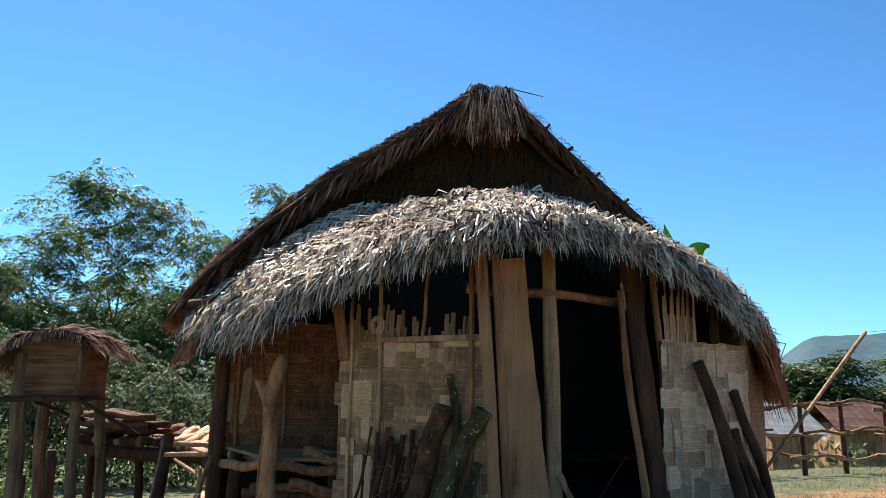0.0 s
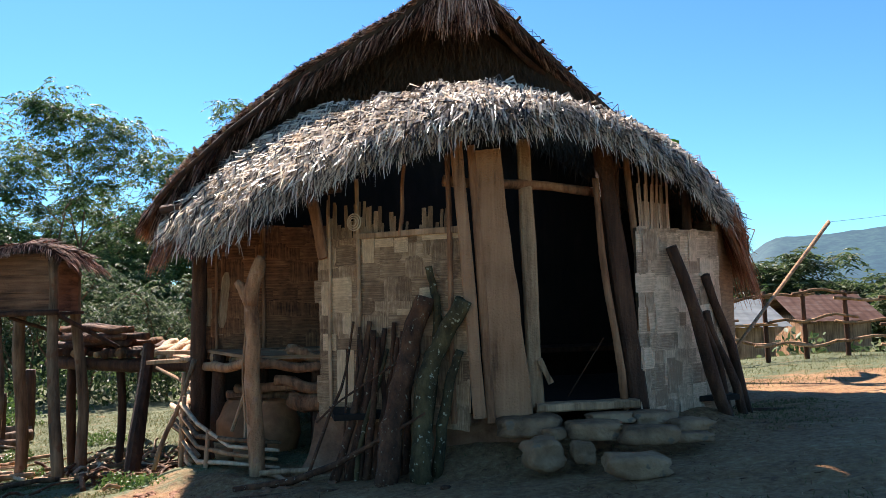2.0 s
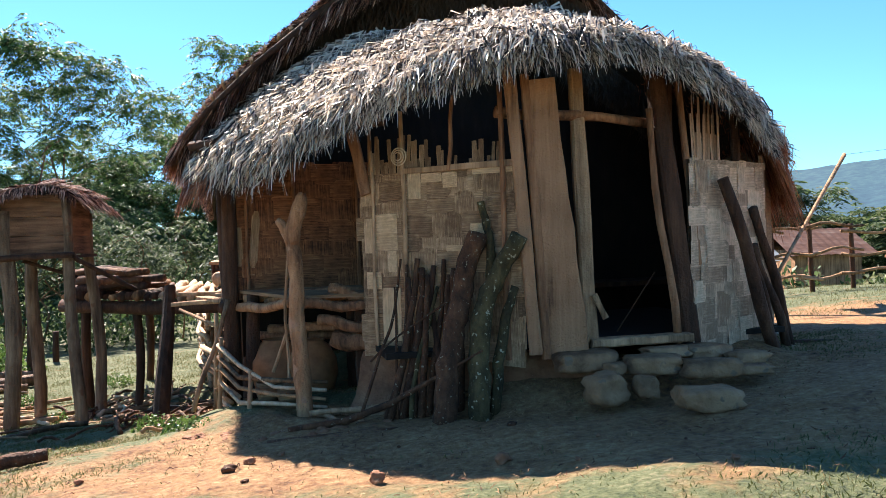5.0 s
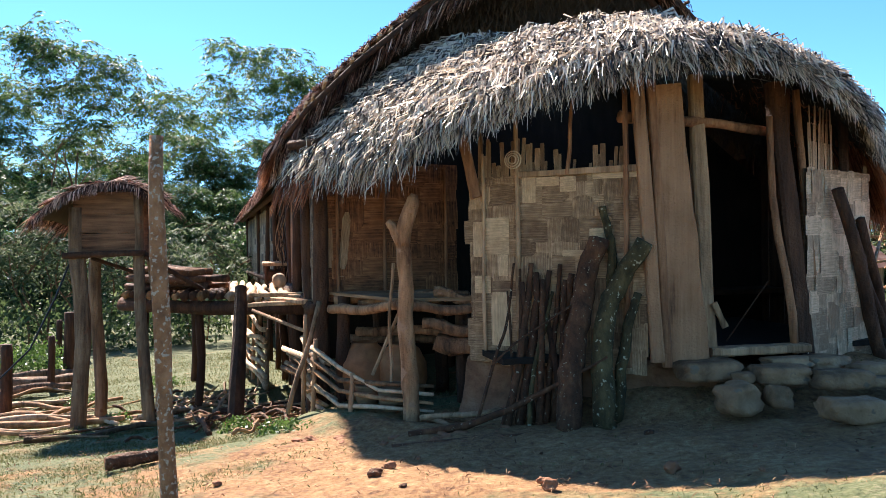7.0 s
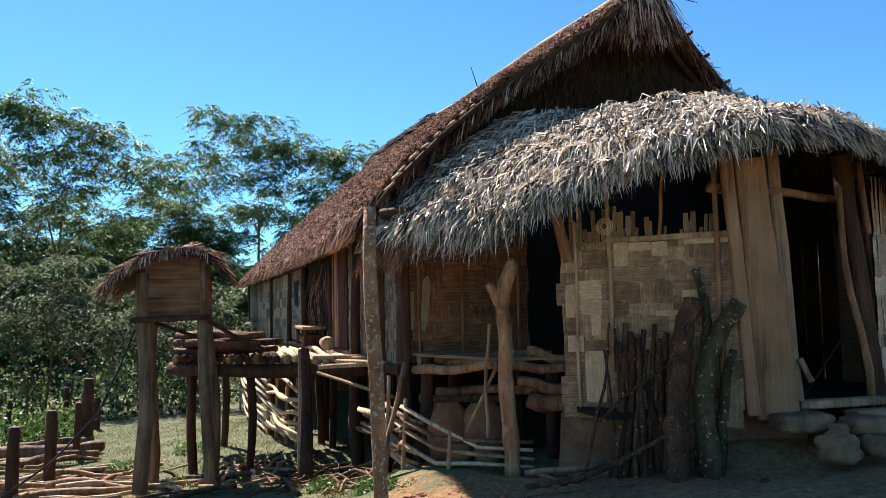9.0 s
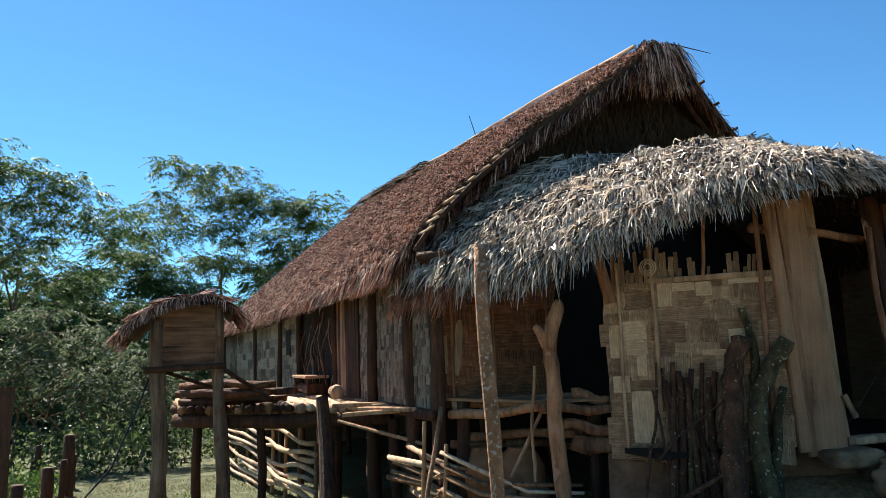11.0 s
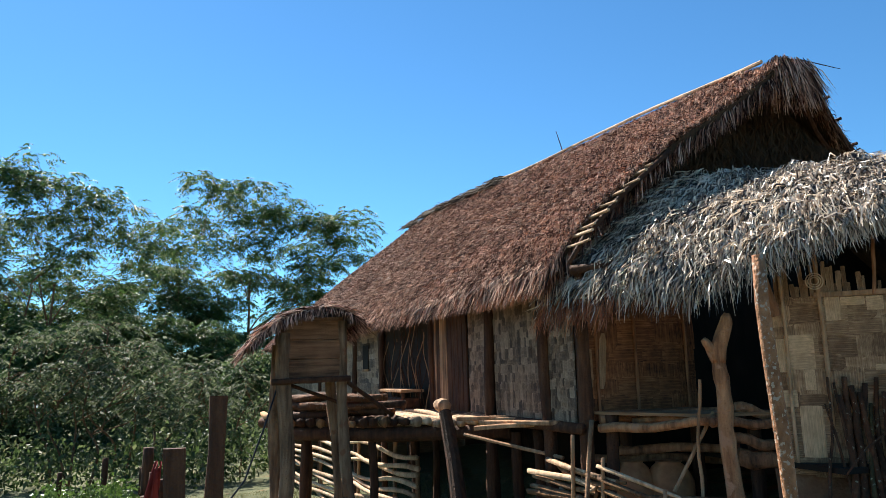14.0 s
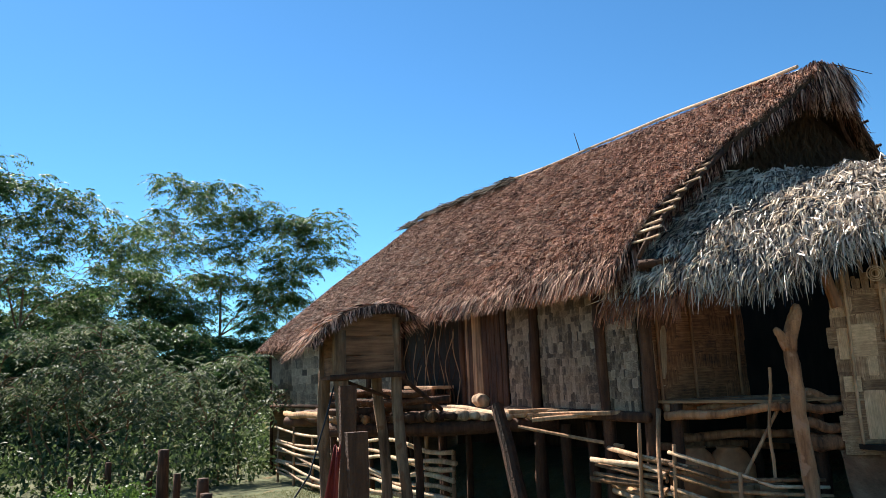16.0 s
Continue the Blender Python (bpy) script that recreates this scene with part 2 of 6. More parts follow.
BANANA = leafy("banana_leaf", [(0, (0.12, 0.25, 0.03)), (1, (0.2, 0.36, 0.06))], gloss=0.35, through=0.5)
GRASS = leafy("grass_blade", [(0, (0.05, 0.065, 0.018)), (0.5, (0.11, 0.12, 0.038)), (1, (0.25, 0.2, 0.1))], gloss=0.6)


def ground_material():
    """Red earth in front of the house, short grass on the meadow, worn into one another."""
    m = bpy.data.materials.new("earth_and_grass")
    m.use_nodes = True
    n, l = m.node_tree.nodes, m.node_tree.links
    bsdf = n["Principled BSDF"]
    tc = n.new("ShaderNodeTexCoord")

    def fuzz(scale, detail=5):
        t = n.new("ShaderNodeTexNoise")
        t.inputs["Scale"].default_value, t.inputs["Detail"].default_value, t.inputs["Roughness"].default_value = scale, detail, 0.65
        l.new(tc.outputs["Object"], t.inputs["Vector"])
        return t.outputs[0]

    def ramp(src, stops):
        r = n.new("ShaderNodeValToRGB")
        while len(r.color_ramp.elements) < len(stops):
            r.color_ramp.elements.new(0.5)
        for e, (at, c) in zip(r.color_ramp.elements, stops):
            e.position, e.color = at, (*c, 1)
        l.new(src, r.inputs[0])
        return r.outputs[0]

    def two(fine, coarse):
        s = n.new("ShaderNodeMath")
        s.operation, s.inputs[1].default_value = "MULTIPLY_ADD", 0.55
        l.new(coarse, s.inputs[0])
        l.new(fine, s.inputs[2])
        h = n.new("ShaderNodeMath")
        h.operation, h.inputs[1].default_value = "MULTIPLY", 0.645
        l.new(s.outputs[0], h.inputs[0])
        return h.outputs[0]

    earth = ramp(two(fuzz(17, 10), fuzz(1.3, 5)), [(0.34, (0.07, 0.027, 0.009)), (0.44, (0.2, 0.09, 0.029)), (0.54, (0.29, 0.15, 0.056)), (0.66, (0.42, 0.268, 0.12))])
    grass = ramp(two(fuzz(24, 10), fuzz(2.2, 5)), [(0.34, (0.026, 0.036, 0.011)), (0.46, (0.07, 0.085, 0.027)), (0.56, (0.12, 0.124, 0.05)), (0.66, (0.22, 0.19, 0.1))])
    att = n.new("ShaderNodeAttribute")
    att.attribute_name = "green"
    sep = fuzz(1.6, 6)
    mad = n.new("ShaderNodeMath")
    mad.operation, mad.inputs[1].default_value = "MULTIPLY_ADD", 1.5
    l.new(sep, mad.inputs[0])
    l.new(att.outputs["Fac"], mad.inputs[2])
    # the ramp reads 0 to 1 only, so halve the sum first
    half = n.new("ShaderNodeMath")
    half.operation, half.inputs[1].default_value = "MULTIPLY", 0.5
    l.new(mad.outputs[0], half.inputs[0])
    cover = ramp(half.outputs[0], [(0.5, (0, 0, 0)), (0.62, (1, 1, 1))])
    mix = n.new("ShaderNodeMix")
    mix.data_type = "RGBA"
    l.new(cover, mix.inputs["Factor"])
    l.new(earth, mix.inputs["A"])
    l.new(grass, mix.inputs["B"])
    l.new(mix.outputs["Result"], bsdf.inputs["Base Color"])
    bsdf.inputs["Roughness"].default_value = 0.95
    bn = n.new("ShaderNodeBump")
    bn.inputs["Strength"].default_value, bn.inputs["Distance"].default_value = 0.9, 0.05
    l.new(fuzz(16, 8), bn.inputs["Height"])
    l.new(bn.outputs[0], bsdf.inputs["Normal"])
    return m


EARTH = ground_material()

# ---- shapes ----
rng = np.random.default_rng(7)
AX = radians(17)
RIGHT, AWAY = Vector((math.cos(AX), math.sin(AX), 0)), Vector((-math.sin(AX), math.cos(AX), 0))


def W(u, v, z=0.0):
    """From the house's own axes (right, away, up; from below the front end of its ridge) to the world."""
    return Vector((-0.1, 8.25, 0)) + RIGHT * u + AWAY * v + Vector((0, 0, z))


def ss(a, b, x):
    t = np.clip((x - a) / (b - a), 0, 1)
    return t * t * (3 - 2 * t)


def gz(x, y):
    """The lie of the land."""
    x, y = np.asarray(x, float), np.asarray(y, float)
    g = 0.2 + 0.075 * np.clip(x, -9, 8) - 0.05 * np.clip(y - 4, 0, 30)
    g = g - 0.055 * ss(-2.2, -3.4, x) * (np.clip(y, 5, 10.5) - 5) + 0.02 * ss(0, -4, x) * np.clip(y - 10, 0, 24)
    r = np.hypot((x - 0.8) / 2.0, (y - 7.6) / 1.9)
    g = g + 0.2 * (1 - ss(0.72, 1.1, r))
    r2 = np.hypot((x + 2.0) / 1.2, (y - 7.3) / 0.75)
    # the land falls away beyond the cattle fence
    g = g + 0.15 * np.exp(-((x - 0.9) / 1.1) ** 2 - ((y - 3.1) / 0.9) ** 2) + 0.1 * ss(1.2, 3.0, x) * ss(3.5, 5.0, y) * ss(11, 7, y)
    g = g - 0.1 * ss(3, 6, x) * np.clip(y - 19, 0, 22)
    return g + 0.1 * (1 - ss(0.6, 1.15, r2))


class Geo:
    """Collects faces for one mesh."""

    def __init__(self):
        self.v, self.f = [], []

    def add(self, verts, faces):
        k = len(self.v)
        self.v.extend(tuple(p) for p in verts)
        self.f.extend(tuple(i + k for i in f) for f in faces)
        return self

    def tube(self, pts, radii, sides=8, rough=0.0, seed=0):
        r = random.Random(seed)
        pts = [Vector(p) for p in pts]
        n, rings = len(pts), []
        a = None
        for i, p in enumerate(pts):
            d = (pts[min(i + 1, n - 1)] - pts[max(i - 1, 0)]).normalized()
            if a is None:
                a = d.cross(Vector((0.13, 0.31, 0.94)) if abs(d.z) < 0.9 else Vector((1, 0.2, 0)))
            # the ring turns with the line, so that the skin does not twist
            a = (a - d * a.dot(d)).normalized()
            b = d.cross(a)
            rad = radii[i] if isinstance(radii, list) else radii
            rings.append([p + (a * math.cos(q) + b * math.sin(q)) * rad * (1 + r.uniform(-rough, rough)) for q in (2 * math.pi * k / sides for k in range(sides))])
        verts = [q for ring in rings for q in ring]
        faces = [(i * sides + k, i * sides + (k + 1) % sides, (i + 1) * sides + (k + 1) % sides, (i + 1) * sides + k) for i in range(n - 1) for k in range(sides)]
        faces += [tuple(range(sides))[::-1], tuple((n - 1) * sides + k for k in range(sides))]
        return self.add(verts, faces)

    def pole(self, a, b, r0, r1=None, sides=8, bend=0.0, rough=0.12, seed=0, steps=6):
        """A rough round pole from a to b that wanders by bend."""
        rd = random.Random(seed)
        a, b = Vector(a), Vector(b)
        r1 = r0 if r1 is None else r1
        d = b - a
        side = d.cross(Vector((rd.uniform(-1, 1), rd.uniform(-1, 1), rd.uniform(-1, 1)))).normalized()
        up = side.cross(d).normalized()
        w1, w2 = rd.uniform(0, 6), rd.uniform(0, 6)
        pts = []
        for i in range(steps + 1):
            t = i / steps
            k = math.sin(math.pi * t) * bend
            pts.append(a + d * t + side * k * math.sin(w1 + 4 * t) + up * k * math.sin(w2 + 5 * t))
        return self.tube(pts, [r0 + (r1 - r0) * i / steps for i in range(steps + 1)], sides, rough, seed)

    def slab(self, a, b, width, thick, face, taper=1.0, wobble=0.0, seed=0, steps=5):
        """A board from a to b: its broad side looks along face; the edges are chamfered and may wander."""
        rd = random.Random(seed)
        a, b, face = Vector(a), Vector(b), Vector(face).normalized()
        d = (b - a).normalized()
        s = d.cross(face).normalized()
        face = s.cross(d).normalized()
        c = min(width, thick) * 0.18
        verts, faces = [], []
        for i in range(steps + 1):
            t = i / steps
            w, h = width / 2 * (1 + (taper - 1) * t), thick / 2
            p = a + (b - a) * t + face * rd.uniform(-wobble, wobble) * 0.5
            wl, wr = w + rd.uniform(-wobble, wobble), w + rd.uniform(-wobble, wobble)
            for x, y in ((-wl + c, -h), (wr - c, -h), (wr, -h + c), (wr, h - c), (wr - c, h), (-wl + c, h), (-wl, h - c), (-wl, -h + c)):
                verts.append(p + s * x + face * y)
        for i in range(steps):
            for k in range(8):
                faces.append((i * 8 + k, i * 8 + (k + 1) % 8, i * 8 + 8 + (k + 1) % 8, i * 8 + 8 + k))
        faces += [tuple(range(8))[::-1], tuple(steps * 8 + k for k in range(8))]
        return self.add(verts, faces)

    def box(self, lo, hi):
        (x0, y0, z0), (x1, y1, z1) = lo, hi
        return self.add([(x0, y0, z0), (x1, y0, z0), (x1, y1, z0), (x0, y1, z0), (x0, y0, z1), (x1, y0, z1), (x1, y1, z1), (x0, y1, z1)],
                        [(3, 2, 1, 0), (4, 5, 6, 7), (0, 1, 5, 4), (1, 2, 6, 5), (2, 3, 7, 6), (3, 0, 4, 7)])

    def sheet(self, rows, thick=0.0):
        """A grid of points as a sheet; with thick it gets a back, parallel to it, and edges."""
        g = np.array([[tuple(p) for p in r] for r in rows], float)
        h, w = g.shape[:2]
        quad = [(i * w + j, i * w + j + 1, (i + 1) * w + j + 1, (i + 1) * w + j) for i in range(h - 1) for j in range(w - 1)]
        if not thick:
            return self.add(g.reshape(-1, 3), quad)
        nor = np.cross(np.gradient(g, axis=1), np.gradient(g, axis=0))
        nor /= np.linalg.norm(nor, axis=2, keepdims=True) + 1e-9
        both = np.concatenate([g.reshape(-1, 3), (g - nor * thick).reshape(-1, 3)])
        o = h * w
        faces = quad + [tuple(i + o for i in q[::-1]) for q in quad]
        rim = [j for j in range(w)] + [i * w + w - 1 for i in range(1, h)] + [(h - 1) * w + j for j in range(w - 2, -1, -1)] + [i * w for i in range(h - 2, 0, -1)]
        faces += [(rim[k], rim[k] + o, rim[(k + 1) % len(rim)] + o, rim[(k + 1) % len(rim)]) for k in range(len(rim))]
        return self.add(both, faces)

    def lathe(self, centre, profile, sides=20, rough=0.0, seed=0):
        rd = random.Random(seed)
        c = Vector(centre)
        verts = [c + Vector((r * math.cos(q) * (1 + rd.uniform(-rough, rough)), r * math.sin(q), z)) for r, z in profile for q in (2 * math.pi * k / sides for k in range(sides))]
        n = len(profile)
        faces = [(i * sides + k, i * sides + (k + 1) % sides, (i + 1) * sides + (k + 1) % sides, (i + 1) * sides + k) for i in range(n - 1) for k in range(sides)]
        faces += [tuple(range(sides))[::-1]]
        return self.add(verts, faces)

    def rock(self, centre, size, turn=0.0, seed=0, bumps=0.16, boxy=0.55):
        """A weathered stone: a ball pressed towards a box and roughened."""
        bm = bmesh.new()
        bmesh.ops.create_icosphere(bm, subdivisions=3, radius=1.0)
        off = Vector((seed * 3.7, seed * 1.3, seed * 2.1))
        rot = Matrix.Rotation(turn, 3, "Z")
        for v in bm.verts:
            p = v.co.copy()
            k = max(abs(p.x), abs(p.y), abs(p.z))
            p = p.lerp(p / k * 0.82, boxy)
            p *= 1 + bumps * noise.noise(p * 1.3 + off) + bumps * 0.4 * noise.noise(p * 4 + off)
            v.co = rot @ Vector((p.x * size[0], p.y * size[1], p.z * size[2])) + Vector(centre)
        bm.verts.index_update()
        self.add([v.co for v in bm.verts], [[v.index for v in f.verts] for f in bm.faces])
        bm.free()
        return self

    def mesh(self, name, mat, smooth=False, origin=(0, 0, 0)):
        me = bpy.data.meshes.new(name)
        o = np.array(origin, float)
        me.from_pydata([tuple(np.array(p) - o) for p in self.v] if any(origin) else self.v, [], self.f)
        me.materials.append(mat)
        if smooth:
            me.shade_smooth()
        me.update()
        return me


def thing(name, base, label, category, group="", kind=""):
    """An empty at the thing's base, to parent its parts."""
    ob = new(name)
    ob.location, ob.empty_display_size = base, 0.1
    return tagged(ob, label, category, group, kind)


def part(name, geo, mat, parent, label="", smooth=False):
    """One mesh under a thing or under a part; the geometry is given in the world."""
    root = parent
    while root.parent:
        root = root.parent
    ob = new(name, geo.mesh(name, mat, smooth, tuple(root.location)))
    ob.parent = parent
    return tagged(ob, label)


def solo(name, geo, mat, label, category, group="", kind="", smooth=False, base=None):
    """A thing of one mesh, its origin at its base."""
    if base is None:
        a = np.array([tuple(p) for p in geo.v])
        base = tuple(float(q) for q in (*((a.min(0) + a.max(0)) / 2)[:2], a[:, 2].min()))
    ob = new(name, geo.mesh(name, mat, smooth, base))
    ob.location = base
    return tagged(ob, label, category, group, kind)


def strands(P, T, N, length, width, lift=0.03, droop=0.0, fan=0.25, rnd=None, bend=0.12, twist=0.5, leaf=False):
    """Loose strips of leaf or straw lying along T on a surface with normal N: each a narrow two-piece blade, pointed at its end."""
    rnd = rnd or rng
    n = len(P)
    T = T / (np.linalg.norm(T, axis=1, keepdims=True) + 1e-9)
    N = N / (np.linalg.norm(N, axis=1, keepdims=True) + 1e-9)
    S = np.cross(T, N)
    a = rnd.normal(0, fan, n)[:, None]
    T2 = T * np.cos(a) + S * np.sin(a)
    roll = rnd.normal(0, twist, n)[:, None]
    S2 = np.cross(T2, N) * np.cos(roll) + N * np.sin(roll)
    L = (length * rnd.uniform(0.6, 1.3, n))[:, None]
    Wd = (width * rnd.uniform(0.5, 1.4, n))[:, None] / 2
    up = (lift * rnd.uniform(0.2, 1.2, n))[:, None]
    k = rnd.normal(0, bend, n)[:, None]
    down = np.array([0, 0, -1.0])
    p0 = P + N * up * 0.3
    p1 = P + T2 * L * 0.5 + N * (up + k * L * 0.3) + down * droop * L * 0.15
    p2 = P + T2 * L + N * (up * 0.8 - k * L * 0.3) + down * droop * L * 0.6
    if leaf:
        V = np.stack([p0, p1 + S2 * Wd, p2, p1 - S2 * Wd], 1).reshape(-1, 3)
        return V, np.arange(4 * n).reshape(-1, 4)
    V = np.stack([p0 - S2 * Wd * 0.7, p0 + S2 * Wd * 0.7, p1 + S2 * Wd, p1 - S2 * Wd, p2 + S2 * Wd * 0.2, p2 - S2 * Wd * 0.2], 1).reshape(-1, 3)
    i = np.arange(n)[:, None] * 6
    F = np.concatenate([i + np.array([0, 1, 2, 3]), i + np.array([3, 2, 4, 5])], 1).reshape(-1, 4)
    return V, F


def strand_part(name, chunks, mat, parent, label=""):
    V = np.concatenate([c[0] for c in chunks])
    F, k = [], 0
    for v, f in chunks:
        F.append(f + k)
        k += len(v)
    F = np.concatenate(F)
    root = parent
    while root and root.parent:
        root = root.parent
    if root:
        V = V - np.array(tuple(root.location))
    me = bpy.data.meshes.new(name)
    me.from_pydata(V.tolist(), [], F.tolist())
    me.materials.append(mat)
    me.update()
    ob = new(name, me)
    ob.parent = parent
    ob["kind"] = "stuff"
    return tagged(ob, label)


def on_surface(S, a, b, e=1e-3):
    """Points, downhill tangents and upward normals of a surface S(a, b) -> array, a running down the slope."""
    P = S(a, b)
    T = S(a + e, b) - P
    B = S(a, b + e) - P
    N = np.cross(T, B)
    N[N[:, 2] < 0] *= -1
    return P, T, N


def bow(pts, n=4):
    """A smooth line through a few points."""
    P = [Vector(p) for p in pts]
    P = [P[0] * 2 - P[1]] + P + [P[-1] * 2 - P[-2]]
    out = []
    for i in range(1, len(P) - 2):
        for k in range(n):
            t = k / n
            a, b, c, d = P[i - 1:i + 3]
            out.append(0.5 * (2 * b + (c - a) * t + (2 * a - 5 * b + 4 * c - d) * t * t + (3 * b - a - 3 * c + d) * t ** 3))
    return out + [P[-2]]


def HW(u, v, z):
    u, v, z = np.broadcast_arrays(np.asarray(u, float), np.asarray(v, float), np.asarray(z, float))
    return np.stack([-0.1 + RIGHT.x * u + AWAY.x * v, 8.25 + RIGHT.y * u + AWAY.y * v, z], -1)


# ---- ground and distance ----
def ground():
    def line(n, near, far, mid):
        t = np.linspace(-1, 1, n)
        return mid + near * t * n / 2 + np.sign(t) * (far - near * n / 2) * np.abs(t) ** 7
    xs, ys = line(340, 0.06, 900, -1.5), line(340, 0.06, 900, 6.0)
    X, Y = np.meshgrid(xs, ys)
    Z = gz(X, Y)
    near = np.exp(-((X + 1) ** 2 + (Y - 6) ** 2) / 300)
    bumps = np.array([noise.fractal(Vector((x * 1.1, y * 1.1, 0)), 0.9, 2.1, 4) for x, y in zip(X.ravel(), Y.ravel())]).reshape(X.shape)
    fine = np.array([noise.noise(Vector((x * 5.3, y * 5.3, 4))) + 0.5 * noise.noise(Vector((x * 11, y * 11, 9))) for x, y in zip(X.ravel(), Y.ravel())]).reshape(X.shape)
    Z = Z + near * (0.034 * bumps + 0.02 * fine)
    # broken clay of the dug bank beside the porch
    bank = np.exp(-(((X + 2.15) * 0.86 + (Y - 6.4) * -0.5) / 0.8) ** 2 - (((X + 2.15) * 0.5 + (Y - 6.4) * 0.86) / 0.3) ** 2)
    Z = Z + bank * (0.07 + 0.07 * np.array([noise.turbulence(Vector((x * 4.5, y * 6, 2)), 4, True) if b > 0.05 else 0 for x, y, b in zip(X.ravel(), Y.ravel(), bank.ravel())]).reshape(X.shape))
    away = np.hypot(X, Y)
    Z = Z - 14 * ss(60, 300, away)
    h, w = X.shape
    me = bpy.data.meshes.new("ground")
    me.from_pydata(np.stack([X, Y, Z], -1).reshape(-1, 3).tolist(), [], [(i * w + j, i * w + j + 1, (i + 1) * w + j + 1, (i + 1) * w + j) for i in range(h - 1) for j in range(w - 1)])
    me.materials.append(EARTH)
    me.shade_smooth()
    # how green the ground is: meadow behind and left, bare by the house and on the path
    bare = np.exp(-(((X - 0.6) / 3.4) ** 2 + ((Y - 5.4) / 1.5) ** 2) ** 2) + 0.9 * np.exp(-((X - 6) / 5) ** 2 - ((Y - 11.5) / 1.6) ** 2)
    bare += 0.8 * np.exp(-((X + 0.9) / 1.6) ** 2 - ((Y - 4.9) / 0.7) ** 2)
    bare += 1.0 * np.exp(-((X - 4.6) / 4.2) ** 4 - ((Y - 8.2) / 3.7) ** 4)
    bare += 0.1 * ss(3.0, 0.5, Y)
    green = 0.5 - 0.6 * np.clip(bare, 0, 1) + 0.12 * ss(8, 11, Y)
    me.attributes.new("green", "FLOAT", "POINT").data.foreach_set("value", green.ravel().astype(np.float32))
    tagged(new("ground", me), "trodden red earth and short sunlit grass", "ground", kind="structure")


ground()

# ---- the house: roof ----
UP = Vector((0, 0, 1))
house = thing("stilt_house", (0.0, 7.5, 0.1), "weathered bamboo and timber house with a thatched roof", "house")
L_U, L_Z = [0.12, -0.5, -0.9, -1.53, -2.12, -2.75, -3.1], [5.15, 4.7, 4.46, 4.02, 3.52, 2.98, 2.55]
R_U, R_Z = [0.3, 0.75, 1.1, 1.6, 2.07, 2.97, 3.45, 4.1], [5.13, 4.9, 4.67, 4.41, 4.12, 3.37, 3.03, 2.42]
L_V, R_V = [-0.22, -0.22, -0.22, -0.2, -0.12, 0.0, 0.06], [-0.2, 0.0, 0.2, 0.42, 0.55, 0.56, 0.56, 0.56]
RIDGE_END, ROOF_END = 15.4, 20.9


def slope(us, zs, front):
    k = np.linspace(0, 1, len(us))

    def S(a, b):
        a, b = np.clip(np.asarray(a, float), 0, 1.02), np.asarray(b, float)
        u = np.interp(a, k, us) + np.where(a > 1, (a - 1) * (us[-1] - us[-2]) * 6, 0)
        z = np.interp(a, k, zs) + np.where(a > 1, (a - 1) * (zs[-1] - zs[-2]) * 6, 0)
        v = np.interp(a, k, front) + b * (RIDGE_END + (ROOF_END - RIDGE_END) * a)
        rise = (0.08 * ss(-0.1, 0.7, v) + 0.068 * np.clip(v, 0, 13)) * (1 - a) + 0.05 * np.sin(v * 1.1 + u * 2) * np.sin(a * 3)
        # the house grows wider towards its far end
        u = u + np.sign(us[-1]) * 0.05 * np.clip(v - 5, 0, 16) * a
        return HW(u, v, z + rise)
    return S


LEFT_SLOPE, RIGHT_SLOPE = slope(L_U, L_Z, L_V), slope(R_U, R_Z, R_V)


# the rounded front of the roof: half a dome about an upright axis; by degrees from the left side round to the right
TURN = [-8, 0, 14, 21, 30, 40, 50, 60, 76, 91, 110, 131, 156, 180, 190]
REACH = [3.35, 3.3, 3.1, 2.97, 2.9, 2.76, 2.66, 2.68, 2.78, 2.7, 2.72, 2.68, 2.75, 3.2, 3.3]
EAVE = [2.22, 2.22, 2.18, 2.14, 2.2, 2.42, 2.62, 2.74, 2.88, 2.95, 2.7, 2.4, 2.26, 2.18, 2.14]
SPREAD = [1.33, 1.28, 1.1, 1.04, 1.0, 1.0, 1.0, 1.03, 1.06, 1.04, 0.94, 0.85, 0.88, 1.02, 1.1]


def dome(r):
    return np.interp(r, [0.1, 0.9, 1.4, 1.8, 2.1, 2.4, 2.7, 2.95, 3.2], [4.3, 3.8, 3.5, 3.24, 3.03, 2.79, 2.44, 2.02, 1.5])


def apse(a, b):
    """The rounded front of the roof: a runs from the crown down to the eave, b from the left side round to the right."""
    a, b = np.asarray(a, float), np.clip(np.asarray(b, float), 0, 1)
    q = -8 + 198 * b
    reach, k = np.interp(q, TURN, REACH), np.interp(q, TURN, SPREAD)
    r = 1.5 + (reach - 1.5) * np.clip(a, 0, 1.1)
    z = dome(r / k) + (np.interp(q, TURN, EAVE) - dome(reach / k)) * np.clip(a, 0, 1) ** 2
    q = np.radians(q)
    return HW(0.3 - r * np.cos(q), -r * np.sin(q), z - np.where(a > 1, (a - 1) * 0.6, 0))


def roof_base(S, na, nb, b0=0.0, b1=1.0, thick=0.1, a1=1.0):
    a, b = np.meshgrid(np.linspace(0, a1, na), np.linspace(b0, b1, nb), indexing="ij")
    P = S(a.ravel(), b.ravel()).reshape(na, nb, 3)
    return P


